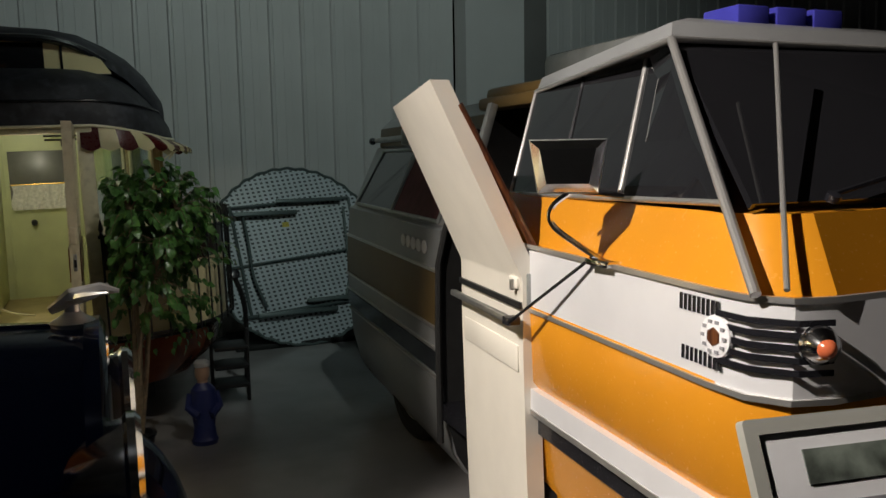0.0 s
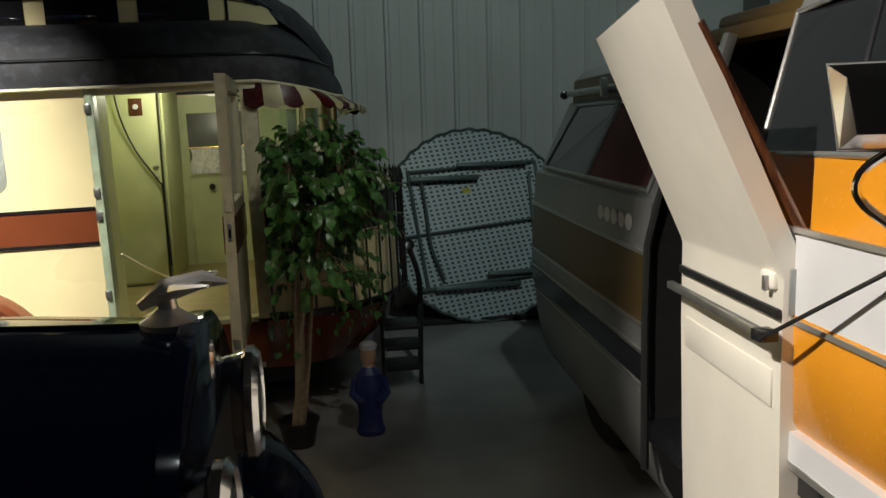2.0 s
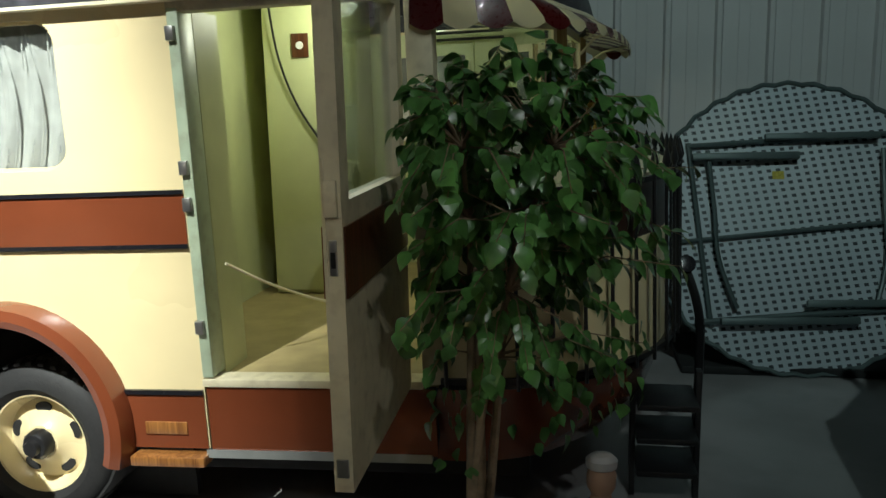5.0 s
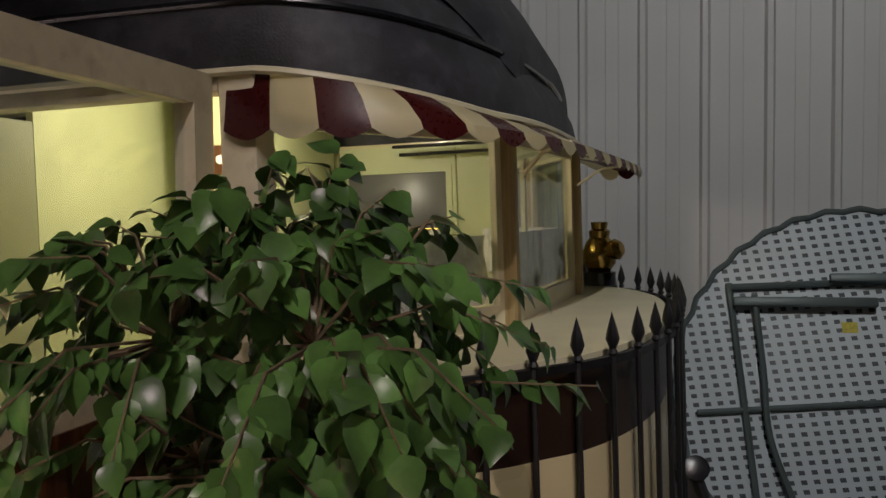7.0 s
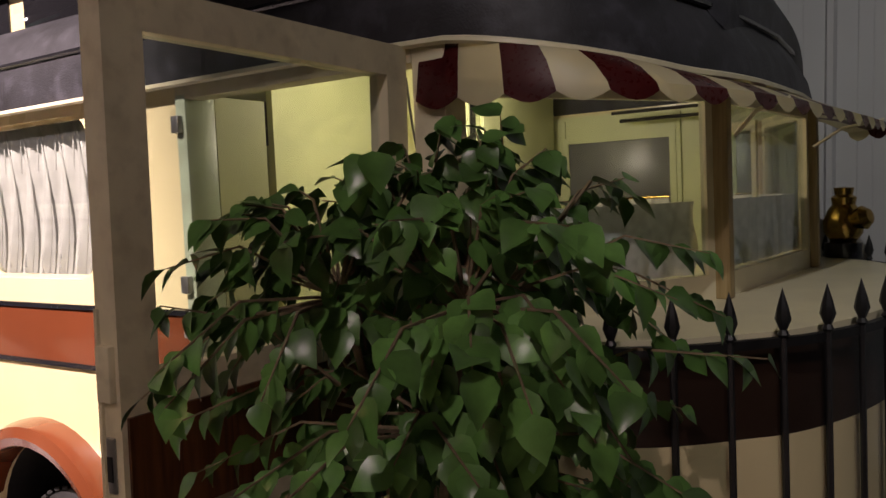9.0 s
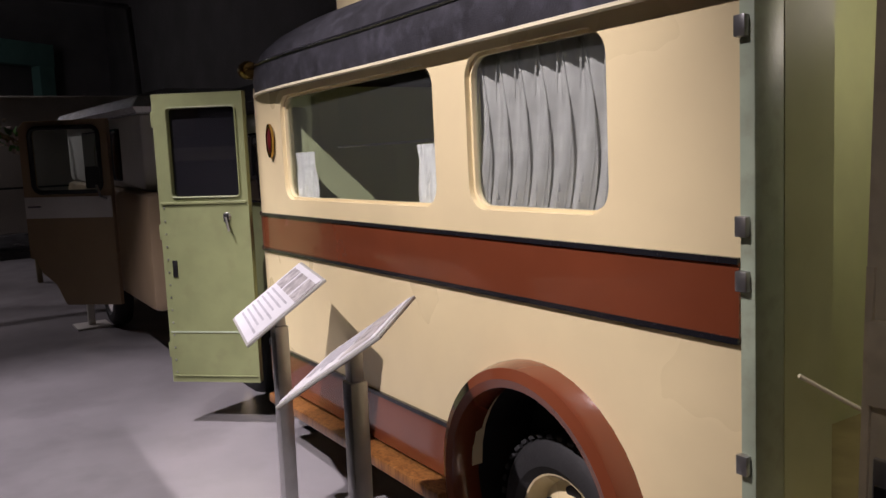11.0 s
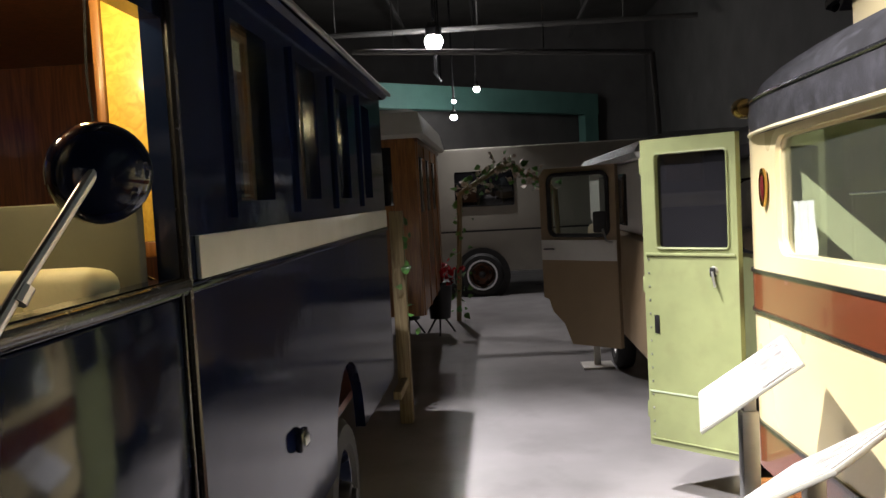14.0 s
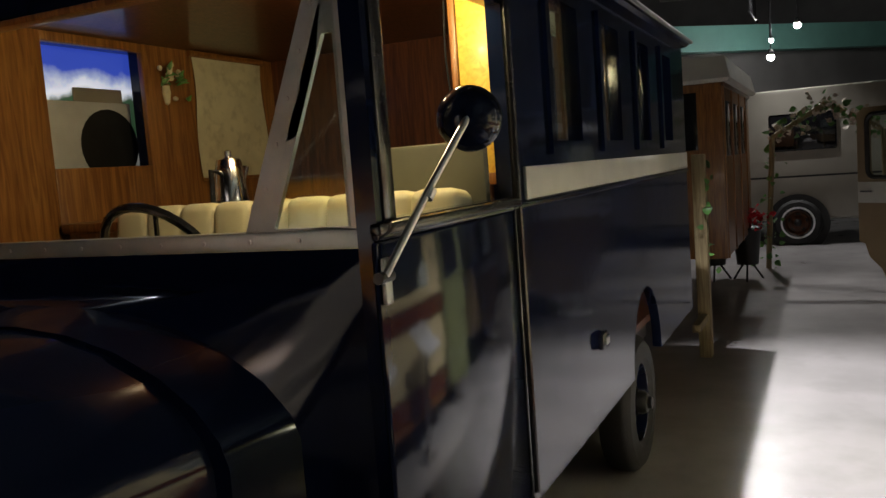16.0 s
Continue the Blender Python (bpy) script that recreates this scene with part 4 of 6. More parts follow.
for sgn in (-1, 1):
    part("bonnet_bead", tube([(0.12, -2.95 + sgn * 0.655, 0.96), (0.90, -2.95 + sgn * 0.462, 0.94)], 0.006, 6), NAVY, bus)
    for k in range(12):
        x = 0.28 + k * 0.045
        y = -2.95 + sgn * (0.66 - (x - 0.12) * 0.252 + 0.003)
        part("louvre", moved(box(-0.012, 0.012, -0.006, 0.006, 0.0, 0.22, 0.005, None, 1), pose(x, y, 0.68, 0, 0, 14 * -sgn)), NAVY, bus)
part("radiator_shell", loft([arch_ring(0.89, 0.475, 0.5, 1.268), arch_ring(0.93, 0.475, 0.5, 1.268), arch_ring(0.945, 0.45, 0.52, 1.24)], True), NAVY, bus, "navy radiator shell")
part("radiator_badge", lathe([(0.0, 0.008), (0.028, 0.006), (0.032, 0.0)], 16, pose(0.945, -2.95, 1.17, 0, 90) @ Matrix.Diagonal((1.5, 0.8, 1, 1))), CHROME, bus, "small chrome badge")
part("radiator_core", box(0.935, 0.949, -3.30, -2.60, 0.56, 1.02), IRON, bus)
orn = part("bonnet_ornament", lathe([(0.0, 0.0), (0.06, 0.0), (0.065, 0.015), (0.04, 0.03), (0.022, 0.045), (0.018, 0.07), (0.03, 0.08), (0.0, 0.095)], 16, pose(0.86, -2.95, 1.25)), TRIM, bus, "chrome winged radiator cap")
part("wing", tube([(0.80, -2.95, 1.30), (0.86, -2.95, 1.335), (0.94, -2.95, 1.355), (0.99, -2.95, 1.345)], 0.02, 8, radii=[0.012, 0.028, 0.02, 0.006]), TRIM, orn)
for s in (-1, 1):
    part("wing", tube([(0.86, -2.95, 1.33), (0.90, -2.95 + 0.05 * s, 1.345), (0.96, -2.95 + 0.09 * s, 1.355)], 0.01, 6, radii=[0.016, 0.012, 0.004]), TRIM, orn)
for y in (-3.35, -2.55):
    hl = part("headlamp", lathe([(0.0, -0.20), (0.05, -0.19), (0.10, -0.13), (0.135, -0.04), (0.145, 0.0), (0.145, 0.02)], 28, pose(0.98, y, 0.93, 0, 90)), CHROME, bus, "chrome bullet headlamp")
    part("rim", lathe([(0.146, -0.005), (0.158, 0.005), (0.158, 0.025), (0.14, 0.04), (0.132, 0.03)], 28, pose(0.98, y, 0.93, 0, 90)), CHROME, hl)
    part("lens", lathe([(0.0, 0.045), (0.08, 0.038), (0.135, 0.024)], 28, pose(0.98, y, 0.93, 0, 90)), CLEAR, hl)
    part("stalk", tube([(0.93, y, 0.82), (0.93, y, 0.62)], 0.025, 8), NAVY, hl)
part("lamp_bar", tube([(0.93, -3.5, 0.74), (0.93, -2.4, 0.74)], 0.018, 8), CHROME, bus)
for s in (-1, 1):
    yc = -2.95 + s * 0.76
    rings = []
    for a in range(-5, 176, 9):
        c, sn = math.cos(radians(a)), math.sin(radians(a))
        ring = []
        for w, dr in ((-0.22, -0.05), (-0.20, 0.0), (-0.1, 0.035), (0.0, 0.045), (0.1, 0.035), (0.20, 0.0), (0.22, -0.05), (0.2, -0.03), (0.0, 0.03), (-0.2, -0.03)):
            rings_r = 0.50 + dr
            ring.append((0.64 + rings_r * c * 1.05, yc + w, 0.26 + rings_r * sn))
        rings.append(ring)
    part("mudguard", loft(rings), NAVY, bus, "sweeping navy front wing")
    wheel(bus, pose(0.64, yc + 0.02, FZ + 0.36) if s < 0 else pose(0.64, yc - 0.02, FZ + 0.36, 0, 0, 180), r=0.36, disc=NAVY)
part("bumper", tube([(1.06, -3.75, 0.42), (1.10, -3.4, 0.42), (1.10, -2.5, 0.42), (1.06, -2.15, 0.42)], 0.035, 10), CHROME, bus)
wheel(bus, pose(-2.75, NY - 0.12, FZ + 0.36, 0, 0, 180), r=0.36, disc=NAVY)
part("chassis", box(-4.3, 0.9, -3.6, -2.3, 0.3, 0.5), IRON, bus)
# mirror on its arm
mir = thing("bus_mirror", "round navy-backed mirror on a chrome arm", "mirror", at=(0, 0, 0))
part("shell", lathe([(0.0, 0.052), (0.02, 0.050), (0.042, 0.042), (0.06, 0.028), (0.071, 0.013), (0.077, 0.0), (0.077, -0.01), (0.0, -0.012)], 32, look((-0.272, -1.846, 1.697), (1.2, -1.3, 1.66)) @ pose(0, 0, 0, 180) @ pose(0, 0, 0, 0, 0, 0)), NAVY, mir)
arm = tube([(0.02, -1.945, 1.36), (-0.10, -1.886, 1.535), (-0.245, -1.827, 1.715)], 0.009, 10)
part("arm", arm, STEEL, mir)
part("collar", tube([(-0.10, -1.885, 1.525), (-0.115, -1.88, 1.545)], 0.013, 10), STEEL, mir)
part("clamp", box(-0.018, 0.012, NY + 0.018, NY + 0.03, 1.31, 1.41, 0.004), ALLOY, mir)
part("hinge_bolt", tube([(-0.02, -1.945, 1.37), (0.035, -1.945, 1.37)], 0.013, 10), IRON, mir)
# interior of the bus
part("inner_floor", box(-4.2, 0.05, -3.88, NY - 0.05, 0.66, 0.7), DARKWOOD, bus)
part("inner_ceiling", box(-4.2, 0.05, -3.88, NY - 0.05, 2.24, 2.27), DARKWOOD, bus)
for a, b, z0, z1 in ((-4.2, -1.32, 0.7, 2.24), (-1.32, -0.80, 0.7, 1.70), (-0.80, -0.1, 0.7, 2.24), (-1.32, -0.80, 2.2, 2.24)):
    part("wall_panel", box(a, b, -3.88, -3.85, z0, z1, 0.004), VARNISH, bus, "varnished red-brown wood panel")
part("partition", box(-2.3, -2.27, -3.85, -2.6, 0.7, 2.24), DARKWOOD, bus)
seat = thing("bench_seat", "cream tufted leather bench seat", "seat", at=(0, 0, 0))
part("seat", box(-0.62, -0.12, -3.4, NY - 0.09, 1.02, 1.16, 0.05, None, 3), CUSHION, seat)
for k in range(9):
    y0 = -3.4 + k * 0.148
    part("back_roll", moved(box(-0.07, 0.07, -0.006, 0.156, 0, 0.43, 0.035, None, 3), pose(-0.66, y0, 1.10, 0, -8)), CUSHION, seat)
part("back_board", box(-0.84, -0.80, -2.42, NY - 0.06, 1.0, 1.665, 0.012), material("grey_green_seat_board", (0.11, 0.11, 0.08), 0.6, vary=0.1, scale=6), seat, "padded grey-green back board")
part("base", box(-0.7, -0.15, -3.38, NY - 0.1, 0.7, 1.02, 0.01), DARKWOOD, seat)
cb = thing("figured_wood_door", "golden figured wood cupboard door lit by a lamp", "cupboard", at=(0, 0, 0))
part("door_panel", box(-1.15, -1.13, -2.235, -2.03, 1.56, 2.2, 0.004), GOLDWOOD, cb)
for y in (-2.26, -2.046):
    part("stile", box(-1.16, -1.12, y, y + 0.025, 1.54, 2.22, 0.004), VARNISH, cb)
part("bottom_rail", box(-1.16, -1.12, -2.26, -2.022, 1.52, 1.56, 0.004), VARNISH, cb)
part("knob", lathe([(0.008, 0), (0.01, 0.02), (0.022, 0.03), (0.018, 0.045), (0, 0.05)], 14, pose(-1.12, -2.25, 1.82, 0, 90)), BRASS, cb)
stw = thing("steering_wheel", "thin-rimmed black steering wheel", "steering wheel", at=(-0.33, -2.88, 1.37), ry=-60)
ringp = [(0.2 * math.cos(2 * math.pi * k / 32), 0.2 * math.sin(2 * math.pi * k / 32), 0) for k in range(32)]
part("rim", tube(ringp, 0.014, 8, None, True), BLACK, stw)
for k in range(4):
    a = math.pi / 2 * k + 0.4
    part("spoke", tube([(0, 0, -0.02), (0.2 * math.cos(a), 0.2 * math.sin(a), 0)], 0.008, 6), BLACK, stw)
part("column", tube([(0, 0, -0.02), (0, 0, -0.5)], 0.02, 8), BLACK, stw)
shelf = thing("galley_counter", "varnished wooden counter behind the seat", "counter", at=(0, 0, 0))
part("top", box(-2.0, -0.78, -3.84, -2.95, 1.44, 1.48, 0.008), VARNISH, shelf)
part("front", box(-0.82, -0.80, -3.82, -2.97, 0.7, 1.44, 0.004), VARNISH, shelf)
pot = thing("coffee_pot", "polished steel percolator pot with black handle", "coffee pot", at=(-0.87, -3.05, 1.48))
pot.scale = (0.82, 0.82, 0.84)
part("body", lathe([(0.0, 0.0), (0.075, 0.0), (0.078, 0.02), (0.06, 0.2), (0.055, 0.21), (0.0, 0.22)], 24), CHROME, pot)
part("lid", lathe([(0.058, 0.21), (0.05, 0.235), (0.015, 0.245), (0.015, 0.27), (0.0, 0.275)], 20), CHROME, pot)
part("handle", tube([(0.06, 0, 0.18), (0.12, 0, 0.19), (0.125, 0, 0.06), (0.07, 0, 0.05)], 0.012, 8), BLACK, pot)
part("spout", tube([(-0.06, 0, 0.1), (-0.1, 0, 0.17), (-0.115, 0, 0.2)], 0.014, 8), CHROME, pot)
cord = part("pull_cord", tube(smooth_path([(-0.985, -2.215, 1.60), (-0.97, -2.17, 1.55), (-0.95, -2.10, 1.495), (-0.93, -2.05, 1.47)], 5), 0.004, 6), BLACK, None)
tagged(cord, "thin black cord hanging below the figured wood door", "cord")
part("curtain_cord", tube(smooth_path([(-1.11, -2.262, 2.2), (-1.105, -2.27, 2.0), (-1.105, -2.262, 1.84), (-1.11, -2.255, 1.6)], 6), 0.004, 6), BLACK, cb)
vase = thing("wall_posy", "small posy of pale silk flowers on the wood wall", "flowers", at=(-1.44, -3.84, 2.06))
part("vase", lathe([(0.0, -0.09), (0.012, -0.08), (0.02, -0.03), (0.016, 0.0), (0.0, 0.0)], 12), CREAM_OLD, vase)
bl_mesh = mesh_of(lathe([(0.0, 0.014), (0.009, 0.010), (0.012, 0.0), (0.006, -0.01), (0.0, -0.012)], 7), "bloom")
sprig_mesh = mesh_of(tube([(0, 0, 0), (0.012, 0.01, 0.03), (0.0, 0.015, 0.06)], 0.006, 5, radii=[0.002, 0.012, 0.001]), "sprig")
rb = random.Random(12)
for k in range(22):
    b_ob = part("bloom" if k % 2 else "sprig", bl_mesh if k % 2 else sprig_mesh, CREAM_OLD if k % 2 else LEAF, vase)
    b_ob.matrix_local = pose(rb.gauss(0, 0.035), 0.025 + abs(rb.gauss(0, 0.02)), 0.03 + rb.gauss(0, 0.035), rb.uniform(-80, 80), rb.uniform(-80, 80), 0)
cl2 = thing("roller_blind", "cream roller blind hanging inside the bus", "blind")
part("cloth", drape(-2.15, -1.62, 1.62, 2.225, -3.835, 1, 0.004), CREAM_OLD, cl2)
part("roller", tube([(-2.17, -3.83, 2.222), (-1.60, -3.83, 2.222)], 0.016, 10), VARNISH, cl2)
part("hem_bar", tube([(-2.15, -3.832, 1.622), (-1.62, -3.832, 1.622)], 0.008, 8), VARNISH, cl2)

# ---- orange and silver motor home ----
def rvx(y):
    return 2.33 + 0.07 * (y + 3.6)


rv = thing("motor_home", "orange, silver and bronze motor home with raked windscreen", "motor home")


def rv_ring(y, prof, width=2.1):
    near = [(rvx(y) + d, y, z) for d, z in prof]
    far = [(rvx(y) + width - d, y, z) for d, z in prof[::-1]]
    return near + far


RV_LOW = [(0.14, 0.10), (0.07, 0.22), (0.02, 0.42), (0.0, 0.62), (-0.012, 0.88), (0.0, 1.16), (0.015, 1.36), (0.05, 1.375)]
RV_UP = [(0.05, 1.375), (0.24, 1.78), (0.27, 1.80), (0.28, 1.93), (0.36, 2.0), (0.7, 2.06)]
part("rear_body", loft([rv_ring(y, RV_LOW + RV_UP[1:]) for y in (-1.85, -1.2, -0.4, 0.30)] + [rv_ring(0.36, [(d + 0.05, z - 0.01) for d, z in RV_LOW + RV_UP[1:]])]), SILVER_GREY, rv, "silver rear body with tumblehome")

# black sheet stands in for the shade inside the rear body's open end
part("end_panel", loft([rv_ring(y, [(d + 0.012, z) for d, z in RV_LOW + RV_UP[1:]]) for y in (-1.866, -1.852)]), RUBBER, rv, "black sheet over the rear body's end in place of its unlit inside")


def side_strip(y0, y1, z0, z1, d0, d1, mat, name, label="", proud=0.006, n=6):
    ring = []
    for k in range(n + 1):
        y = y0 + (y1 - y0) * k / n
        ring.append([(rvx(y) + d0 - proud, y, z0), (rvx(y) + d1 - proud, y, z1), (rvx(y) + d1 + 0.02, y, z1), (rvx(y) + d0 + 0.02, y, z0)])
    return part(name, loft(ring), mat, rv, label)


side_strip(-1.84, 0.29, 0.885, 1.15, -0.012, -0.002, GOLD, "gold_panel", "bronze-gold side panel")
for z, d in ((0.875, -0.014), (1.155, -0.002), (0.76, -0.006), (0.61, 0.0)):
    side_strip(-1.85, 0.30, z, z + 0.014, d, d, TRIM, "trim_strip", "bright trim strip", 0.012)
side_strip(-1.85, 0.30, 0.64, 0.75, -0.002, -0.008, BLACK, "dark_stripe", "", 0.007)
for k in range(5):
    y = -1.62 + k * 0.10
    part("name_mark", lathe([(0.0, 0.004), (0.034, 0.004), (0.036, 0.0)], 16, pose(rvx(y) + 0.002, y, 1.26, 0, -90)), SILVER, rv, "round pale mark")
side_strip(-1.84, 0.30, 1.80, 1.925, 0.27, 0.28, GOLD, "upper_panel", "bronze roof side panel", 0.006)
# side windows of the rear body, raked with the body
MAUVE = material("mauve_curtain", (0.12, 0.04, 0.045), 0.8, vary=0.2, scale=14, bump=0.3)
for y0, y1, lab in ((-0.80, 0.16, "clear"), (-1.72, -0.83, "curtained")):
    pts = [(y0, 1.395, 0.06), (y1, 1.395, 0.06), (y1 - 0.02 - (0.14 if lab == "clear" else 0), 1.765, 0.235), (y0 + 0.02, 1.765, 0.235)]
    own = bmesh.new()
    lo = [own.verts.new((rvx(y) + d - 0.012, y, z)) for y, z, d in pts]
    hi = [own.verts.new((rvx(y) + d + 0.01, y, z)) for y, z, d in pts]
    own.faces.new(lo)
    own.faces.new(hi[::-1])
    for k in range(4):
        own.faces.new((lo[k], lo[(k + 1) % 4], hi[(k + 1) % 4], hi[k]))
    w = part("side_window", own, DARKGLASS if lab == "clear" else MAUVE, rv, "side window with drawn mauve curtain" if lab != "clear" else "tinted rear side window")
    loop = [Vector((rvx(y) + d - 0.014, y, z)) for y, z, d in pts]
    part("window_frame", tube(loop, 0.012, 6, None, True), ALLOY, w)
part("awning_rail", tube([(rvx(-1.8) + 0.24, -1.8, 1.845), (rvx(0.3) + 0.24, 0.3, 1.845)], 0.02, 10), STEEL, rv, "rolled awning rail with end knob")
part("end_knob", lathe([(0.0, 0.05), (0.022, 0.045), (0.028, 0.02), (0.02, 0.0), (0.0, -0.01)], 12, pose(rvx(0.34) + 0.22, 0.33, 1.84, -90)), BLACK, rv)
part("awning_bracket", box(2.72, 2.76, -0.62, -0.58, 1.8, 1.9, 0.01), STEEL, rv)
part("door_gasket", tube([(rvx(-1.86) - 0.01, -1.87, 0.3), (rvx(-1.86) - 0.012, -1.87, 0.9), (rvx(-1.86) - 0.005, -1.87, 1.2), (rvx(-1.86) + 0.04, -1.87, 1.38), (rvx(-1.86) + 0.22, -1.87, 1.85)], 0.018, 8), RUBBER, rv, "black door gasket")
# cab: front quarter, nose
CAB_LOW = [(0.14, 0.30), (0.06, 0.52), (0.03, 0.86), (0.0, 0.9), (-0.012, 1.18), (0.0, 1.20), (0.0, 1.385), (0.03, 1.395), (0.09, 1.575)]


def cab_ring(y, inset=0.0):
    return rv_ring(y, [(d + inset, z) for d, z in CAB_LOW])


cabm = (loft([cab_ring(-2.52), cab_ring(-3.4), cab_ring(-4.0), cab_ring(-4.12, 0.02), cab_ring(-4.19, 0.08), cab_ring(-4.21, 0.16)]))
for v in cabm.verts:
    if v.co.z > 1.39 and v.co.y < -3.9:
        v.co.y += (v.co.z - 1.38) * 0.75
part("cab_lower", cabm, ORANGE, rv, "amber orange cab")


def nose_band(z0, z1, d, mat, name, label="", proud=0.007, y0=-2.525):
    path = [Vector((rvx(y) + d, y)) for y in (y0, -3.4, -4.0)]
    path += [Vector((rvx(-4.1) + d + 0.012, -4.115)), Vector((rvx(-4.2) + d + 0.07, -4.195)), Vector((rvx(-4.2) + d + 0.16, -4.22)), Vector((rvx(-4.2) + 1.95 - d, -4.22))]
    return part(name, band(path, z0, z1, -proud), mat, rv, label)


nose_band(1.172, 1.395, -0.004, SILVER, "silver_band", "wide silver band round the nose")
for z in (1.162, 1.392):
    nose_band(z, z + 0.014, -0.008, TRIM, "trim_strip", "", 0.012)
nose_band(0.80, 0.875, 0.02, SILVER, "lower_band", "silver lower band", 0.03)
nose_band(0.70, 0.79, 0.04, BLACK, "lower_dark_band", "", 0.02)
nose_band(0.78, 0.80, 0.02, TRIM, "trim_strip", "", 0.034)
# grille with lamp on the corner, emblem as a plain disc
gr = thing("side_grille", "black louvred grille with round badge and chrome turn lamp", "grille")
for k in range(5):
    z = 1.232 + k * 0.028
    path = [Vector((rvx(-4.03) - 0.016, -4.03)), Vector((rvx(-4.1) - 0.008, -4.125)), Vector((rvx(-4.2) + 0.062, -4.215)), Vector((rvx(-4.2) + 0.14, -4.236))]
    part("louvre", band(path, z, z + 0.014, -0.004), BLACK, gr)
for k in range(9):
    y = -3.87 - k * 0.018
    for z0, z1 in ((1.335, 1.376), (1.21, 1.245)):
        o = 0.03 if z0 > 1.3 else -0.03
        part("slat", moved(box(-0.002, 0.002, -0.005, 0.005, z0 - 1.29, z1 - 1.29), pose(rvx(y) - 0.014, y - abs(z0 - 1.29) * 0.3, 1.29)), BLACK, gr)
bd = part("badge", lathe([(0.0, 0.014), (0.03, 0.014), (0.05, 0.01), (0.052, 0.0)], 28, pose(rvx(-4.03) - 0.012, -4.03, 1.293, 0, -90)), PAPER, gr, "round white badge")
part("badge_centre", lathe([(0.0, 0.016), (0.022, 0.0155), (0.024, 0.012)], 6, pose(rvx(-4.03) - 0.0135, -4.03, 1.293, 0, -90)), DARKWOOD, bd)
for k in range(10):
    a = 2 * math.pi * k / 10
    part("badge_mark", moved(box(-0.004, 0.004, -0.006, 0.006, -0.0015, 0.0015), pose(rvx(-4.03) - 0.0265, -4.03 + 0.037 * math.cos(a), 1.293 + 0.037 * math.sin(a), 0, -90)), INK, bd)
tl = part("turn_lamp", lathe([(0.0, 0.05), (0.02, 0.045), (0.04, 0.02), (0.045, 0.0)], 24, pose(2.385, -4.235, 1.305, 90, 0, -25)), CHROME, gr, "round chrome turn lamp")
part("amber_lens", lathe([(0.0, 0.062), (0.014, 0.056), (0.022, 0.044)], 18, pose(2.385, -4.235, 1.305, 90, 0, -25)), material("amber_lens", (0.5, 0.12, 0.05), 0.15), tl)
# greenhouse: side glass, raked screen, pillars, roof
def quad_plate(pts, thick, mat, name, label=""):
    a, b, c = (Vector(p) for p in pts[:3])
    n = (b - a).cross(c - a).normalized() * thick
    return part(name, loft([[Vector(p) for p in pts], [Vector(p) + n for p in pts]]), mat, rv, label)


A0, A1 = Vector((2.505, -2.54, 1.568)), Vector((2.69, -2.42, 1.99))
B0, B1 = Vector((2.42, -3.43, 1.588)), Vector((2.605, -3.31, 2.022))
P0, P1 = Vector((2.285, -4.15, 1.41)), Vector((2.505, -3.56, 2.05))
S0 = Vector((2.37, -3.96, 1.60))
quad_plate([A0, B0, B1, A1], -0.02, DARKGLASS, "side_window", "tinted cab side window")
quad_plate([B0, S0, P1 + Vector((0.03, 0.02, 0)), B1], -0.02, DARKGLASS, "quarter_window", "tinted quarter window")
F0, F1 = Vector((4.10, -4.05, 1.60)), Vector((3.95, -3.54, 2.05))
quad_plate([S0 + Vector((0.03, -0.05, 0)), F0, F1, P1 + Vector((0.03, 0.02, 0))], -0.02, DARKGLASS, "windscreen", "wide raked tinted windscreen")
for p, q, r, nm in ((P0, P1, 0.013, "corner_pillar"), (B0, B1, 0.010, "window_pillar"), (A0, A1, 0.009, "window_pillar"), (A1, P1, 0.010, "roof_rail"), (A0, S0, 0.009, "sill_trim"), (P1, F1, 0.010, "header_trim"), (Vector((2.325, -4.20, 1.425)), Vector((2.73, -3.73, 2.02)), 0.007, "screen_divider")):
    part(nm, tube([p, q], r, 10), TRIM, rv, "bright metal " + nm.replace("_", " "))
part("window_bar", tube([A0.lerp(B0, 0.5), A1.lerp(B1, 0.5)], 0.007, 6), BLACK, rv)
part("cab_roof", loft([[A1, P1, F1, Vector((4.0, -2.42, 1.97))], [A1 + Vector((0.03, 0, 0.06)), P1 + Vector((0.05, 0.06, 0.06)), F1 + Vector((0, 0.06, 0.06)), Vector((4.0, -2.42, 2.04))], [A1 + Vector((0.3, 0, 0.12)), P1 + Vector((0.3, 0.3, 0.12)), F1 + Vector((-0.3, 0.3, 0.12)), Vector((3.8, -2.42, 2.1))]]), SILVER_GREY, rv, "grey cab roof")
part("roof_pod", box(2.95, 3.8, -2.9, -2.0, 2.04, 2.2, 0.04), ALLOY, rv)
for k in range(3):
    part("roof_light", box(2.98 + k * 0.17, 3.12 + k * 0.17, -3.30, -3.12, 2.13, 2.22, 0.01), material("blue_lens", (0.05, 0.05, 0.35), 0.15), rv, "blue roof lens")
for x in (2.62, 3.35):
    wp = part("wiper", tube([(x, -4.04, 1.615), (x + 0.30, -4.0, 1.665), (x + 0.58, -4.0, 1.655)], 0.007, 6), BLACK, rv, "black wiper arm")
    part("wiper_blade", tube([(x + 0.25, -4.005, 1.645), (x + 0.72, -4.01, 1.63)], 0.006, 6), RUBBER, wp)
    part("pivot", lathe([(0.018, 0.0), (0.018, 0.02), (0.0, 0.026)], 12, pose(x, -4.04, 1.60, 30)), BLACK, wp)
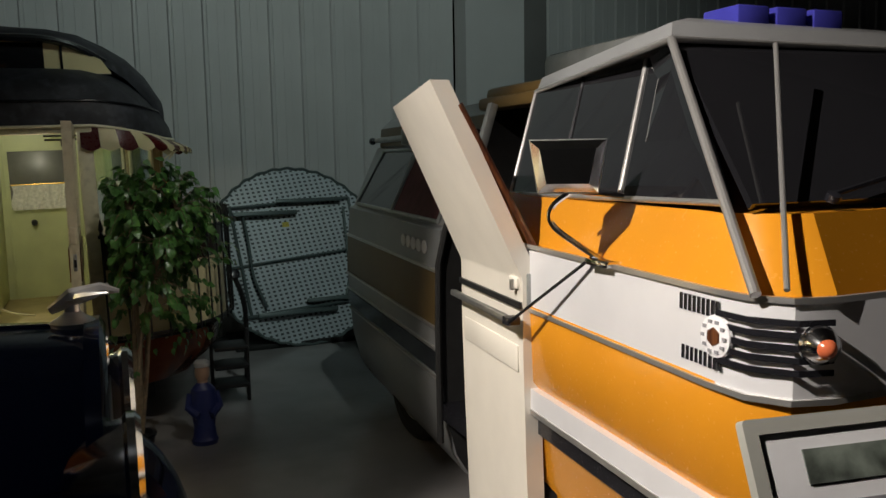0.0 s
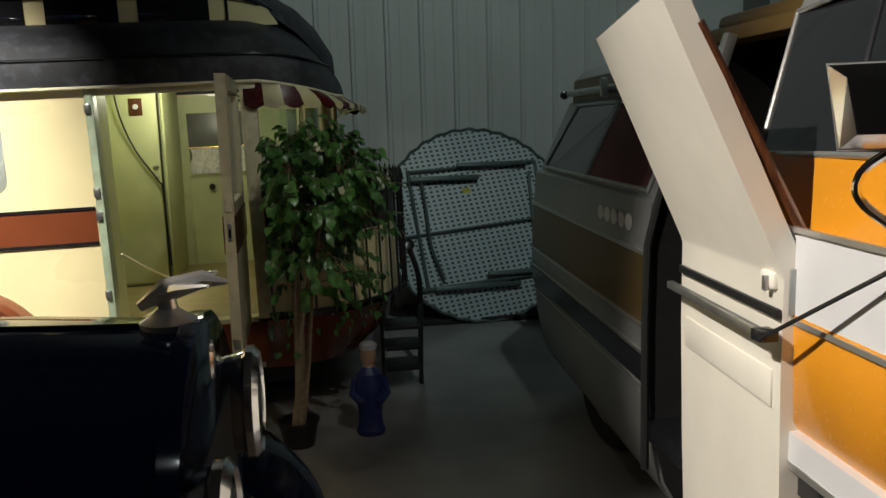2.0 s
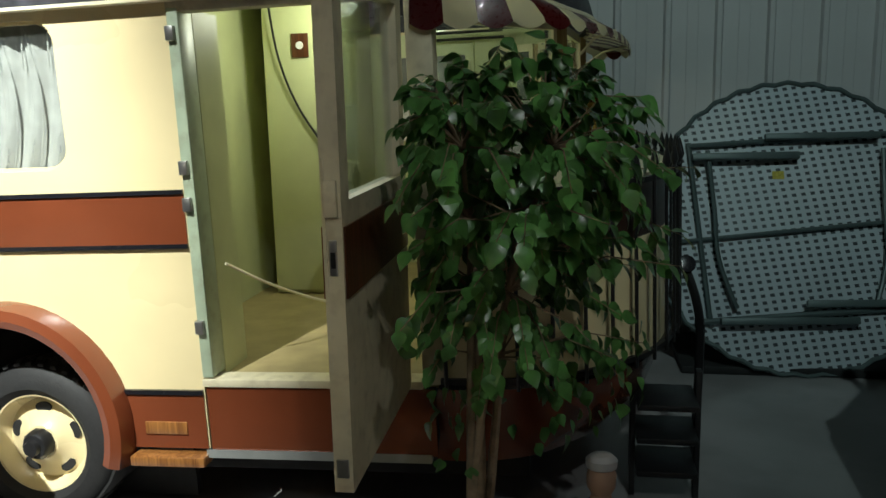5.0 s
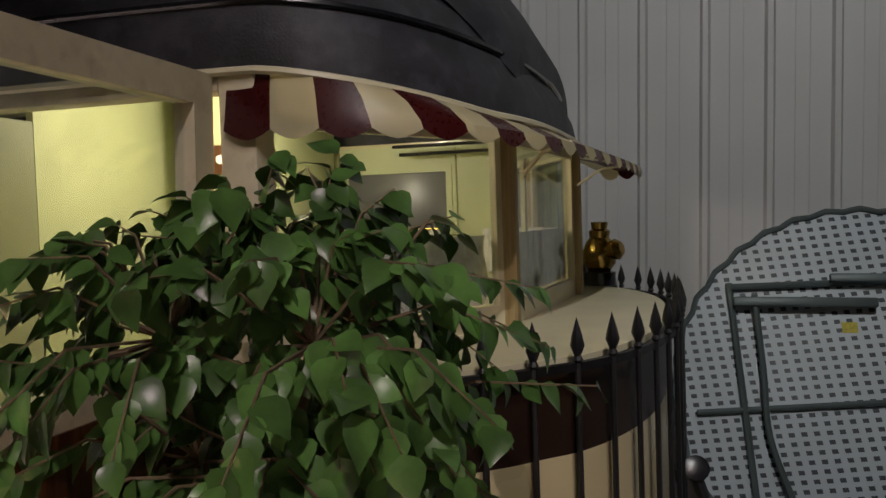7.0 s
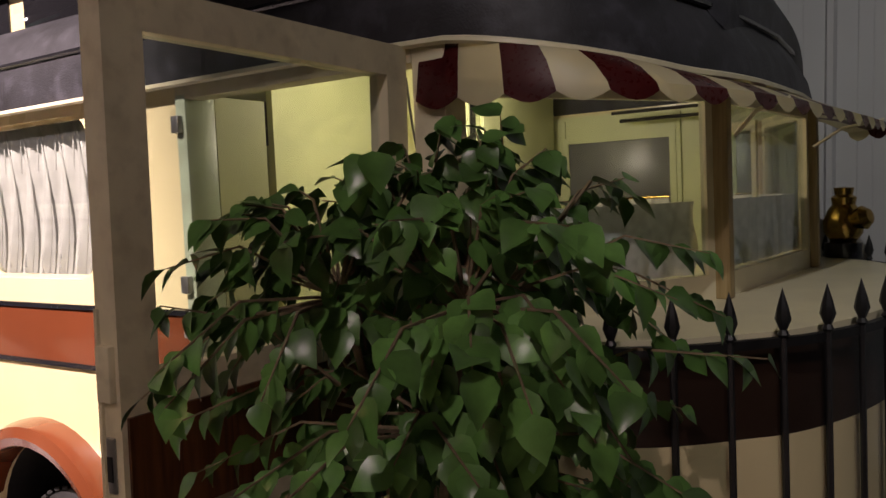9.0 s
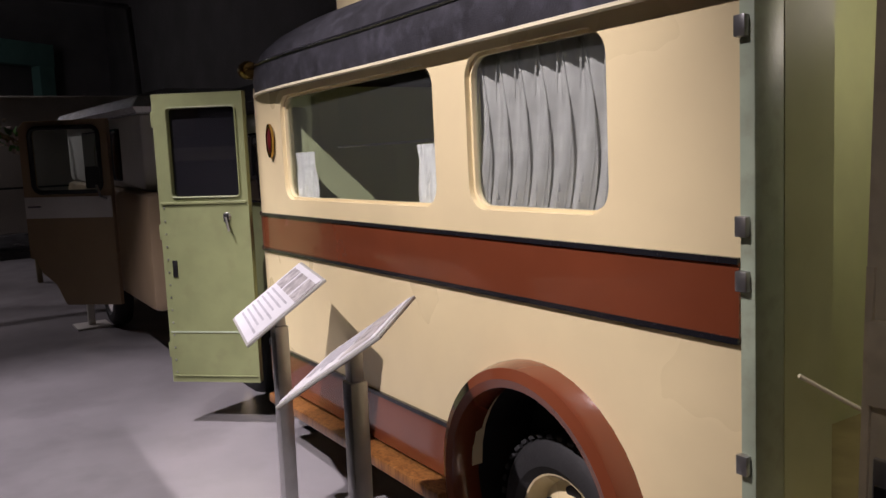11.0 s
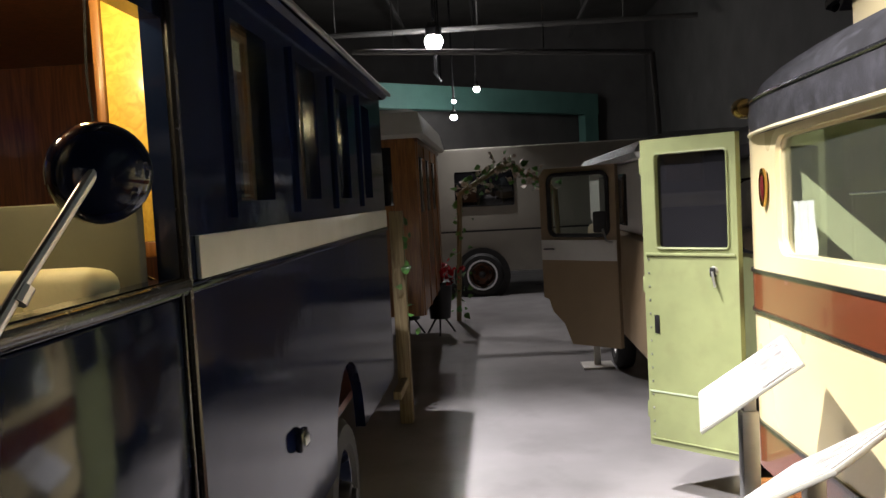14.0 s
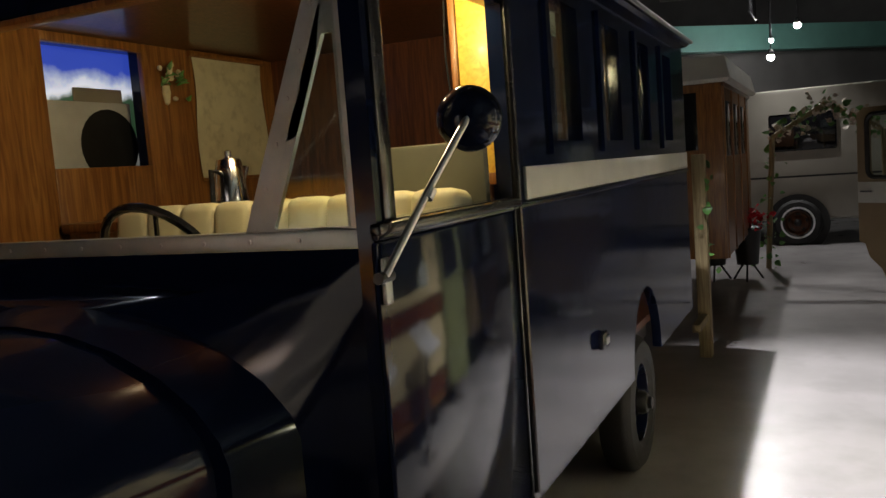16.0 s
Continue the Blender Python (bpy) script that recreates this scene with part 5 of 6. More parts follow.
part("dash", box(2.5, 4.0, -3.9, -3.3, 1.45, 1.56, 0.03), BLACK, rv)
part("cab_floor", box(2.45, 4.2, -3.0, -1.85, 0.42, 0.5), BLACK, rv)
part("door_header", box(2.68, 2.80, -2.44, -1.84, 1.94, 2.0, 0.02), GOLD, rv, "bronze header over the open doorway")
part("cab_rear_roof", box(2.72, 4.1, -2.42, -1.84, 1.98, 2.05, 0.03), GOLD, rv)
part("inner_wall", box(4.0, 4.1, -3.0, -1.85, 0.5, 1.98), DARKWOOD, rv)
part("inner_post", moved(box(-0.02, 0.02, -0.02, 0.02, 0, 0.62, 0.005), pose(2.45, -2.1, 1.37, 0, 18)), ALLOY, rv)
wheel(rv, pose(2.76, -0.75, FZ + 0.34, 0, 0, -90 + 4), r=0.34, disc=STEEL)
wheel(rv, pose(2.62, -3.45, FZ + 0.34, 0, 0, -90 + 4), r=0.34, disc=STEEL)
part("underbody", box(2.7, 4.0, -3.9, 0.2, 0.15, 0.4), RUBBER, rv)
# chrome mirror on its looped arm
rm = thing("motor_home_mirror", "rectangular chrome mirror on a bent tube arm", "mirror")
mp = look((2.215, -3.47, 1.69), (3.3, -1.7, 1.66))
part("shell", moved(loft([[(-0.105, 0.07, 0), (0.105, 0.07, 0), (0.08, -0.07, 0), (-0.08, -0.07, 0)], [(-0.11, 0.075, 0.012), (0.11, 0.075, 0.012), (0.085, -0.075, 0.012), (-0.085, -0.075, 0.012)], [(-0.08, 0.05, 0.045), (0.08, 0.05, 0.045), (0.06, -0.05, 0.045), (-0.06, -0.05, 0.045)]]), mp), CHROME, rm)
part("arm", tube(smooth_path([(2.225, -3.47, 1.615), (2.18, -3.44, 1.57), (2.19, -3.44, 1.51), (2.315, -3.48, 1.415)], 6), 0.009, 8), CHROME, rm)
part("rim", moved(tube([Vector(p) for p in ((-0.108, 0.073, 0.002), (0.108, 0.073, 0.002), (0.084, -0.073, 0.002), (-0.084, -0.073, 0.002))], 0.008, 8, None, True), mp), STEEL, rm, "bright steel rim")
part("foot", box(2.29, 2.34, -3.56, -3.44, 1.395, 1.415, 0.005), CHROME, rm)
part("bar", tube([(2.22, -3.38, 1.62), (2.39, -3.50, 1.60)], 0.008, 8), CHROME, rm)
strap = part("door_strap", tube([(2.31, -3.46, 1.42), (2.27, -2.97, 1.13)], 0.006, 6), BLACK, None)
tagged(strap, "black cord holding the motor home door open", "cord")

# motor home door swung back against the body
ld = thing("motor_home_door", "cranked white motor home door swung open", "door")


def leaf_ring(z, lean, bow=0.0, grow=0.0):
    near, far = Vector((2.335 - 0.345 * lean + bow, -2.96)), Vector((2.395 - 0.30 * lean + bow, -2.27))
    return [(near.x, near.y, z + 0.03 * lean), (far.x, far.y, z - 0.02 * lean), (far.x + 0.065, far.y, z - 0.02 * lean), (near.x + 0.07 + grow, near.y, z + 0.03 * lean)]


part("lining", loft([leaf_ring(0.02, 0, 0.03), leaf_ring(0.6, 0, 0.01), leaf_ring(1.0, 0), leaf_ring(1.27, 0), leaf_ring(1.29, 0.02), leaf_ring(1.95, 1.0)]), PANEL_WHITE, ld, "cream white door lining", angle=20)
part("outer_skin", loft([[(x + 0.05, y + (0.004 if i in (1, 2) else -0.004), z) for i, (x, y, z) in enumerate(leaf_ring(zz, 0, bo, 0.012))] for zz, bo in ((0.05, 0.10), (0.4, 0.085), (0.8, 0.05), (1.1, 0.015), (1.30, -0.005))]), SILVER, ld, "silver outer door skin")
part("window_gasket", tube([(2.42, -2.95, 1.33), (2.10, -2.95, 1.90)], 0.014, 8), DARKWOOD, ld)
part("armrest_bar", moved(box(-0.012, 0.012, -0.33, 0.33, -0.012, 0.012, 0.004), pose(2.315, -2.62, 1.135, 0, 0, -5)), STEEL, ld, "steel pull bar")
part("bar_end", box(2.265, 2.315, -2.98, -2.93, 1.12, 1.15, 0.004), BLACK, ld)
part("dark_rail", moved(box(-0.006, 0.006, -0.34, 0.34, -0.012, 0.012, 0.002), pose(2.355, -2.62, 1.185, 0, 0, -5)), IRON, ld)
part("handle_cup", box(2.325, 2.345, -2.93, -2.86, 1.24, 1.285, 0.008), PANEL_WHITE, ld)
part("handle", box(2.315, 2.328, -2.91, -2.89, 1.235, 1.275, 0.003), STEEL, ld)
part("latch_plate", box(2.35, 2.395, -2.968, -2.955, 1.18, 1.30, 0.004), ALLOY, ld, "latch plate on the door edge")
part("latch_slot", box(2.365, 2.38, -2.972, -2.966, 1.21, 1.235), IRON, ld)
part("recess_panel", moved(box(-0.004, 0.004, -0.30, 0.30, -0.05, 0.05, 0.003), pose(2.362, -2.62, 0.98, 0, 0, -5)), PANEL_WHITE, ld)

# framed sign in front of the motor home
sg = thing("framed_sign", "grey framed information sign with picture and text", "sign", at=(2.045, -4.62, 1.17), rz=-8, rx=-25)
part("frame", sheet(rounded(-0.16, 0.30, -0.16, 0.14, 0.008), [rounded(-0.135, 0.275, -0.135, 0.115, 0.004)], 0.02), GREYPAINT, sg)
part("panel", box(-0.137, 0.277, 0.006, 0.014, -0.137, 0.117), PAPER, sg)
part("picture", box(-0.06, 0.2, 0.003, 0.006, 0.03, 0.085), material("landscape_print", (0.12, 0.14, 0.12), 0.4, vary=0.8, scale=18), sg)
for k, w in enumerate((0.16, 0.22, 0.20, 0.21)):
    part("text_bar", box(-0.04, -0.04 + w, 0.003, 0.006, -0.01 - k * 0.028, 0.0 - k * 0.028), INK, sg)
part("stand", tube([(0.07, 0.03, -0.02), (0.07, 0.52, -1.15)], 0.02, 8), STEEL, sg)

# ---- folding round table against the wall ----
dots = material("dotted_plastic_underside", (0.50, 0.56, 0.60), 0.5, vary=0.06, scale=4, bump=0.03)
nt = dots.node_tree
tc = nt.nodes.new("ShaderNodeTexCoord")
mpn = nt.nodes.new("ShaderNodeMapping")
mpn.inputs["Rotation"].default_value = (0, radians(8), 0)
mpn.inputs["Scale"].default_value = (18, 1, 24)
fr1 = nt.nodes.new("ShaderNodeVectorMath")
fr1.operation = "FRACTION"
sb = nt.nodes.new("ShaderNodeVectorMath")
sb.operation = "SUBTRACT"
sb.inputs[1].default_value = (0.5, 0.0, 0.5)
ab = nt.nodes.new("ShaderNodeVectorMath")
ab.operation = "ABSOLUTE"
sp = nt.nodes.new("ShaderNodeSeparateXYZ")
mxv = nt.nodes.new("ShaderNodeMath")
mxv.operation = "MAXIMUM"
lt = nt.nodes.new("ShaderNodeMath")
lt.operation = "LESS_THAN"
lt.inputs[1].default_value = 0.24
mxc = nt.nodes.new("ShaderNodeMix")
mxc.data_type = "RGBA"
src = nt.nodes["Principled BSDF"].inputs["Base Color"].links[0].from_socket
nt.links.new(tc.outputs["Object"], mpn.inputs["Vector"])
nt.links.new(mpn.outputs[0], fr1.inputs[0])
nt.links.new(fr1.outputs[0], sb.inputs[0])
nt.links.new(sb.outputs[0], ab.inputs[0])
nt.links.new(ab.outputs[0], sp.inputs[0])
nt.links.new(sp.outputs["X"], mxv.inputs[0])
nt.links.new(sp.outputs["Z"], mxv.inputs[1])
nt.links.new(mxv.outputs[0], lt.inputs[0])
nt.links.new(lt.outputs[0], mxc.inputs[0])
nt.links.new(src, mxc.inputs[6])
mxc.inputs[7].default_value = (0.06, 0.07, 0.08, 1)
nt.links.new(mxc.outputs[2], nt.nodes["Principled BSDF"].inputs["Base Color"])
TFRAME = material("grey_green_table_frame", (0.09, 0.12, 0.12), 0.45, metal=0.2, vary=0.1, scale=8, bump=0.05)
tb = thing("folding_table", "round white folding table leaning on the wall, dotted underside out", "table", at=(2.69, 2.44, 0.775), rx=-19, rz=6)
R = 0.90
def scallop(y, r, n=144):
    return [((r + 0.008 * math.cos(36 * 2 * math.pi * k / n)) * math.cos(2 * math.pi * k / n), y, (r + 0.008 * math.cos(36 * 2 * math.pi * k / n)) * math.sin(2 * math.pi * k / n)) for k in range(n)]


part("top", lathe([(0.0, 0.0), (R - 0.01, 0.0), (R, 0.01), (R, 0.04), (R - 0.01, 0.045), (0.0, 0.045)], 72, pose(0, 0.045, 0, 90)), dots, tb, "white table top with rows of square pits")
part("rim", tube([Vector(p) for p in scallop(-0.006, R - 0.006)], 0.014, 6, None, True), TFRAME, tb, "grey scalloped rim")
for pts, r in (([(-0.64, -0.02, 0.50), (0.60, -0.02, 0.56)], 0.017), ([(-0.64, -0.02, -0.58), (0.62, -0.02, -0.50)], 0.02), ([(-0.63, -0.02, 0.52), (-0.55, -0.02, -0.60)], 0.016), ([(0.60, -0.02, 0.56), (0.62, -0.02, -0.52)], 0.016), ([(-0.80, -0.02, -0.10), (0.62, -0.02, 0.02)], 0.014)):
    part("frame_bar", tube([Vector(p) for p in pts], r, 8), TFRAME, tb)
for s in (-1, 1):
    part("leg", tube(smooth_path([(s * 0.52, -0.045, 0.46), (s * 0.50, -0.045, 0.1), (s * 0.49, -0.045, -0.2), (s * 0.40, -0.045, -0.50)], 6), 0.015, 8), TFRAME, tb)
part("leg_brace", box(-0.62, 0.02, -0.075, -0.045, 0.40, 0.445, 0.008), TFRAME, tb)
part("leg_brace", box(-0.18, 0.5, -0.075, -0.045, 0.52, 0.56, 0.008), TFRAME, tb)
part("leg_brace", box(0.0, 0.60, -0.075, -0.045, -0.50, -0.455, 0.008), TFRAME, tb)
part("leg_brace", box(-0.5, 0.3, -0.07, -0.045, -0.60, -0.555, 0.008), TFRAME, tb)
part("sticker", box(-0.13, -0.06, -0.004, -0.001, 0.29, 0.34), material("yellow_sticker", (0.5, 0.42, 0.05), 0.5, vary=0.3, scale=60), tb, "small yellow sticker")
# low black slab on the floor below the table
foot = tagged(part("rubber_mat", box(2.0, 3.3, 2.15, 2.9, FZ, FZ + 0.05, 0.01), RUBBER, None), "low black slab under the leaning table", "mat")

# ---- brass lantern, tail lamp, steps at the rear of the house car ----
ln = thing("brass_lantern", "old brass carriage lantern standing on the ledge", "lantern", at=(1.46, 2.2, 1.288))
part("base", lathe([(0.0, 0), (0.075, 0), (0.075, 0.06), (0.05, 0.065), (0, 0.07)], 20), BLACK, ln)
part("body", lathe([(0.05, 0.065), (0.075, 0.10), (0.08, 0.15), (0.06, 0.20), (0.045, 0.22), (0.05, 0.25), (0.035, 0.26), (0.04, 0.29), (0.0, 0.295)], 20), BRASS, ln)
part("lens", lathe([(0.0, 0.10), (0.03, 0.095), (0.05, 0.07), (0.04, 0.04), (0.03, 0.0)], 18, pose(0.02, -0.03, 0.15, 0, 75, -20)), BRASS, ln)
tlp = thing("tail_lamp", "glossy black tail lamp on an iron bracket", "lamp", at=(1.86, 1.0, 0.80))
part("shell", lathe([(0.0, -0.05), (0.025, -0.04), (0.04, 0.0), (0.04, 0.02), (0.0, 0.03)], 20, pose(0, 0, 0.02, 60, 20)), BLACK, tlp)
part("bracket", tube(smooth_path([(0, 0, 0.0), (0.05, -0.02, -0.15), (0.07, -0.02, -0.35), (0.06, 0, -0.885)], 5), 0.02, 8), IRON, tlp)
stp = thing("folding_steps", "black iron rear steps with three treads", "steps", at=(1.74, 0.50, FZ))
for k in range(3):
    part("tread", box(-0.12, 0.12, -0.06, 0.2, 0.14 + k * 0.14, 0.165 + k * 0.14, 0.005), IRON, stp)
for s in (-0.13, 0.13):
    part("stringer", moved(box(-0.012, 0.012, 0.0, 0.05, 0, 0.55, 0.003), pose(s, 0.06, 0)), IRON, stp)

# ---- small figure of a sailor, one plain mesh ----
fig = lathe([(0.0, 0.0), (0.10, 0.0), (0.11, 0.03), (0.095, 0.05), (0.085, 0.12), (0.10, 0.2), (0.11, 0.28), (0.095, 0.36), (0.045, 0.40), (0.04, 0.415), (0.058, 0.44), (0.06, 0.48), (0.052, 0.50), (0.062, 0.505), (0.064, 0.53), (0.045, 0.545), (0.0, 0.55)], 20, Matrix.Diagonal((1, 0.8, 1, 1)))
for s in (-1, 1):
    tube([(0.10 * s, 0, 0.33), (0.125 * s, -0.03, 0.25), (0.05 * s, -0.09, 0.20)], 0.03, 8, fig)
fm = mesh_of(fig, "figurine")
FIG = [material("painted_blue_plaster", (0.02, 0.03, 0.13), 0.4, scale=12), material("painted_face_plaster", (0.35, 0.22, 0.15), 0.5), material("painted_white_plaster", (0.4, 0.4, 0.4), 0.5)]
for m in FIG:
    fm.materials.append(m)
for p in fm.polygons:
    p.material_index = 2 if p.center.z > 0.498 else (1 if p.center.z > 0.40 else 0)
fo = part("figurine", fm, FIG[0], None)
fo.location = (1.46, -0.26, FZ)
fo.scale = (0.78, 0.78, 1.0)
tagged(fo, "small painted plaster sailor figure in blue with white cap", "figurine")

# ---- artificial ficus ----
tree = thing("artificial_ficus", "bushy artificial ficus tree with glossy green leaves", "plant", at=(0, 0, 0))
rng = random.Random(5)
part("pot", lathe([(0.0, FZ), (0.085, FZ), (0.11, FZ + 0.13), (0.118, FZ + 0.135), (0.118, FZ + 0.15), (0.10, FZ + 0.15), (0.095, FZ + 0.12), (0.0, FZ + 0.12)], 20, pose(1.05, -0.34, 0)), IRON, tree, "small black pot")
base = Vector((1.05, -0.34, 0.03))
tips = []
for k in range(4):
    a = k * 1.7
    p = base + Vector((0.022 * math.cos(a), 0.022 * math.sin(a), 0))
    pts = [p]
    for j in range(1, 8):
        t = j / 7
        pts.append(p.lerp(Vector((1.18 + 0.15 * t * t * math.cos(a + 0.5), -0.50 + 0.15 * t * t * math.sin(a + 0.5), 1.45)), t) + Vector((0.02 * math.sin(5 * t + k), 0.02 * math.cos(4 * t + k * 2), 0)))
    part("stem", tube(pts, 0.02, 7, None, radii=[0.019 - 0.0019 * j for j in range(8)]), BARK, tree)
    tips += [(pts[j], j) for j in range(4, 8)]


def leaf_mesh(seed):
    r = random.Random(seed)
    own = bmesh.new()
    fold, bend = r.uniform(0.08, 0.3), r.uniform(0.1, 0.35)
    shape = [(0.0, 0.0), (0.18, 0.36), (0.38, 0.46), (0.6, 0.36), (0.82, 0.16), (1.0, 0.0)]
    mid = [own.verts.new((0, t, -bend * t * t)) for t, w in shape]
    for s in (-1, 1):
        sv = [own.verts.new((s * w * 0.92, t, fold * w - bend * t * t)) if w else m for (t, w), m in zip(shape, mid)]
        for i in range(len(shape) - 1):
            vs = []
            for v in (mid[i], mid[i + 1], sv[i + 1], sv[i]):
                if v not in vs:
                    vs.append(v)
            if len(vs) > 2:
                own.faces.new(vs if s > 0 else vs[::-1])
    return own


LEAVES = [mesh_of(leaf_mesh(s), "leaf", angle=80) for s in range(7)]
for me in LEAVES:
    me.materials.append(LEAF)
twigs = bmesh.new()
rest = bmesh.new()
centre = Vector((1.16, -0.51, 1.31))
spots_l = []
for k in range(250):
    u = Vector((rng.gauss(0, 1), rng.gauss(0, 1), rng.gauss(0, 1))).normalized()
    rad = rng.random() ** 0.5
    end = centre + Vector((u.x * 0.54, u.y * 0.47, u.z * (0.45 if u.z > 0 else 0.66))) * rad
    if end.y > -0.92:
        end.x = max(end.x, 0.97)
    src_p, j = min(tips, key=lambda s: (s[0] - end).length + rng.random() * 0.25)
    mid = src_p.lerp(end, 0.6) + Vector((0, 0, 0.05))
    tube([src_p, mid, end], 0.003, 4, twigs, radii=[0.0035, 0.0025, 0.0012])
    for i in range(11):
        t = 0.40 + 0.60 * i / 10
        p = (src_p.lerp(mid, t / 0.6) if t < 0.6 else mid.lerp(end, (t - 0.6) / 0.4))
        spots_l.append((p, (end - src_p).normalized()))
for k in range(4):
    p0 = Vector((1.30 + 0.08 * k, -0.52 + 0.07 * k, 0.95))
    for i in range(12):
        spots_l.append((p0 + Vector((0.03 * math.sin(i), 0.03 * math.cos(i * 2), -0.03 * i)), Vector((0.3, -0.5, -1))))
for i in range(26):
    spots_l.append((base + Vector((rng.gauss(-0.03, 0.06), rng.gauss(0, 0.06), 0.42 + rng.random() * 0.28)), Vector((rng.gauss(0, 1), rng.gauss(0, 1), -0.5))))
for p in ((1.43, -0.43, 1.62), (1.28, -0.45, 1.66), (1.10, -0.36, 1.60)):
    src_p = min(tips, key=lambda s: (s[0] - Vector(p)).length)[0]
    tube([src_p, Vector(p)], 0.003, 4, twigs)
    for i in range(5):
        spots_l.append((src_p.lerp(Vector(p), 1 - 0.12 * i), Vector((0.1, -0.1, 1))))
spots_l.sort(key=lambda s: (s[0] - Vector((2.0, -1.6, 1.6))).length)
for n, (p, d) in enumerate(spots_l):
    size = rng.uniform(0.036, 0.064)
    out = (p - centre)
    out.z *= 0.3
    direction = (d.normalized() * 0.5 + out.normalized() * 0.5 + Vector((rng.gauss(0, 0.5), rng.gauss(0, 0.5), rng.gauss(-1.15, 0.45)))).normalized()
    side = direction.cross(Vector((out.x * 1.6 + rng.gauss(0, 0.35), out.y * 1.6 - 0.3 + rng.gauss(0, 0.35), 0.75))).normalized()
    up = side.cross(direction)
    m = Matrix.Translation(p) @ Matrix((side, direction, up)).transposed().to_4x4() @ Matrix.Scale(size, 4)
    if n < 300:
        lf = part("leaf", LEAVES[n % 7], LEAF, tree)
        lf.matrix_world = m
    else:
        tmp = bmesh.new()
        tmp.from_mesh(LEAVES[n % 7])
        moved(tmp, m)
        me = bpy.data.meshes.new("tmp")
        tmp.to_mesh(me)
        tmp.free()
        rest.from_mesh(me)
        bpy.data.meshes.remove(me)
fol = part("foliage", rest, LEAF, tree, angle=80)
fol["kind"] = "stuff"
part("twig_mass", twigs, BARK, tree)["kind"] = "stuff"

# ---- information panels beside the house car ----
def info_panel(corner, phi, w=0.56, d=0.42, tilt=34, label=""):
    ob = thing("information_panel", label, "information panel", group="information panels")
    a = radians(phi)
    vh, u = Vector((math.cos(a), math.sin(a), 0)), Vector((-math.sin(a), math.cos(a), 0))
    v = vh * math.cos(radians(tilt)) + Vector((0, 0, math.sin(radians(tilt))))
    m = Matrix.Translation(corner) @ Matrix((u, v, u.cross(v))).transposed().to_4x4()
    if u.cross(v).z < 0:
        m = Matrix.Translation(Vector(corner) + u * w) @ Matrix((-u, v, (-u).cross(v))).transposed().to_4x4()
    part("board", moved(box(0, w, 0, d, -0.012, 0.0, 0.003), m), GREYPAINT, ob, "white-edged sloping board")
    part("print", moved(box(0.012, w - 0.012, 0.012, d - 0.012, 0.001, 0.004), m), PAPER, ob)
    r = random.Random(int(phi))
    for k in range(3):
        part("picture", moved(box(0.04 + k * 0.17, 0.18 + k * 0.17, d - 0.15, d - 0.04, 0.0045, 0.006), m), material("sepia_print", (0.45, 0.43, 0.42), 0.4, vary=0.5, scale=22), ob)
    for k in range(7):
        part("text_bar", moved(box(0.05, 0.05 + r.uniform(0.32, 0.45), 0.05 + k * 0.028, 0.06 + k * 0.028, 0.0045, 0.006), m), PALEINK, ob)
    c = m @ Vector((w / 2, d / 2, -0.012))
    part("post", box(c.x - 0.03, c.x + 0.03, c.y - 0.03, c.y + 0.03, FZ + 0.01, c.z - 0.10, 0.004), STEEL, ob, "square brushed steel post")
    part("head", box(c.x - 0.022, c.x + 0.022, c.y - 0.022, c.y + 0.022, c.z - 0.11, c.z, 0.003), STEEL, ob)
    part("foot", box(c.x - 0.13, c.x + 0.13, c.y - 0.13, c.y + 0.13, FZ, FZ + 0.012, 0.003), STEEL, ob)


info_panel((-1.795, -0.618, 0.81), 77, w=0.53, d=0.40, tilt=36, label="sloping white information panel with pictures on a steel post")
info_panel((-0.894, -0.851, 0.853), 49, d=0.37, label="sloping white information panel turned away on a steel post")

# ---- along the aisle ----
vn = thing("tan_van", "tan and white vintage van with open cab door", "van", at=(0, 0, 0))
part("body", box(-8.6, -5.0, -0.22, 2.0, 0.35, 1.25, 0.06), TAN, vn, "tan lower body")
part("upper_body", box(-8.6, -5.2, -0.18, 1.95, 1.25, 1.85, 0.06), OFFWHITE, vn)
part("roof", loft([[(x, y, z) for x, y in ((-8.7 + o, -0.28 + o), (-4.9 - o, -0.28 + o), (-4.9 - o, 2.05 - o), (-8.7 + o, 2.05 - o))] for o, z in ((0.03, 1.84), (0.0, 1.88), (0.06, 1.96), (0.3, 2.03), (0.6, 2.05))]), material("silver_van_roof", (0.6, 0.6, 0.58), 0.25, metal=0.3), vn, "rounded silver roof")
part("window", box(-5.21, -5.18, 0.4, 1.75, 1.32, 1.75, 0.02), DARKGLASS, vn)
part("window", box(-7.6, -5.9, -0.195, -0.17, 1.32, 1.75, 0.02), DARKGLASS, vn)
vd = part("door", sheet([(0, 0.68), (0.06, 0.66), (0.10, 0.55), (0.22, 0.45), (0.30, 0.27), (0.80, 0.27), (0.80, 1.84), (0.06, 1.84), (0.0, 1.78)], [rounded(0.10, 0.72, 1.24, 1.78, 0.07)], 0.05, pose(-6.55, -0.86, 0, 0, 0, 49)), TAN, vn, "open van door, white above tan")
part("door_band", sheet([(0.004, 1.02), (0.004, 1.2), (0.796, 1.2), (0.796, 1.02)], (), 0.006, pose(-6.55, -0.86, 0, 0, 0, 49) @ pose(0, -0.008, 0)), OFFWHITE, vd)
part("window_rubber", moved(tube([Vector((x, -0.002, z)) for x, z in rounded(0.10, 0.72, 1.24, 1.78, 0.07)], 0.02, 6, None, True), pose(-6.55, -0.86, 0, 0, 0, 49)), RUBBER, vd)
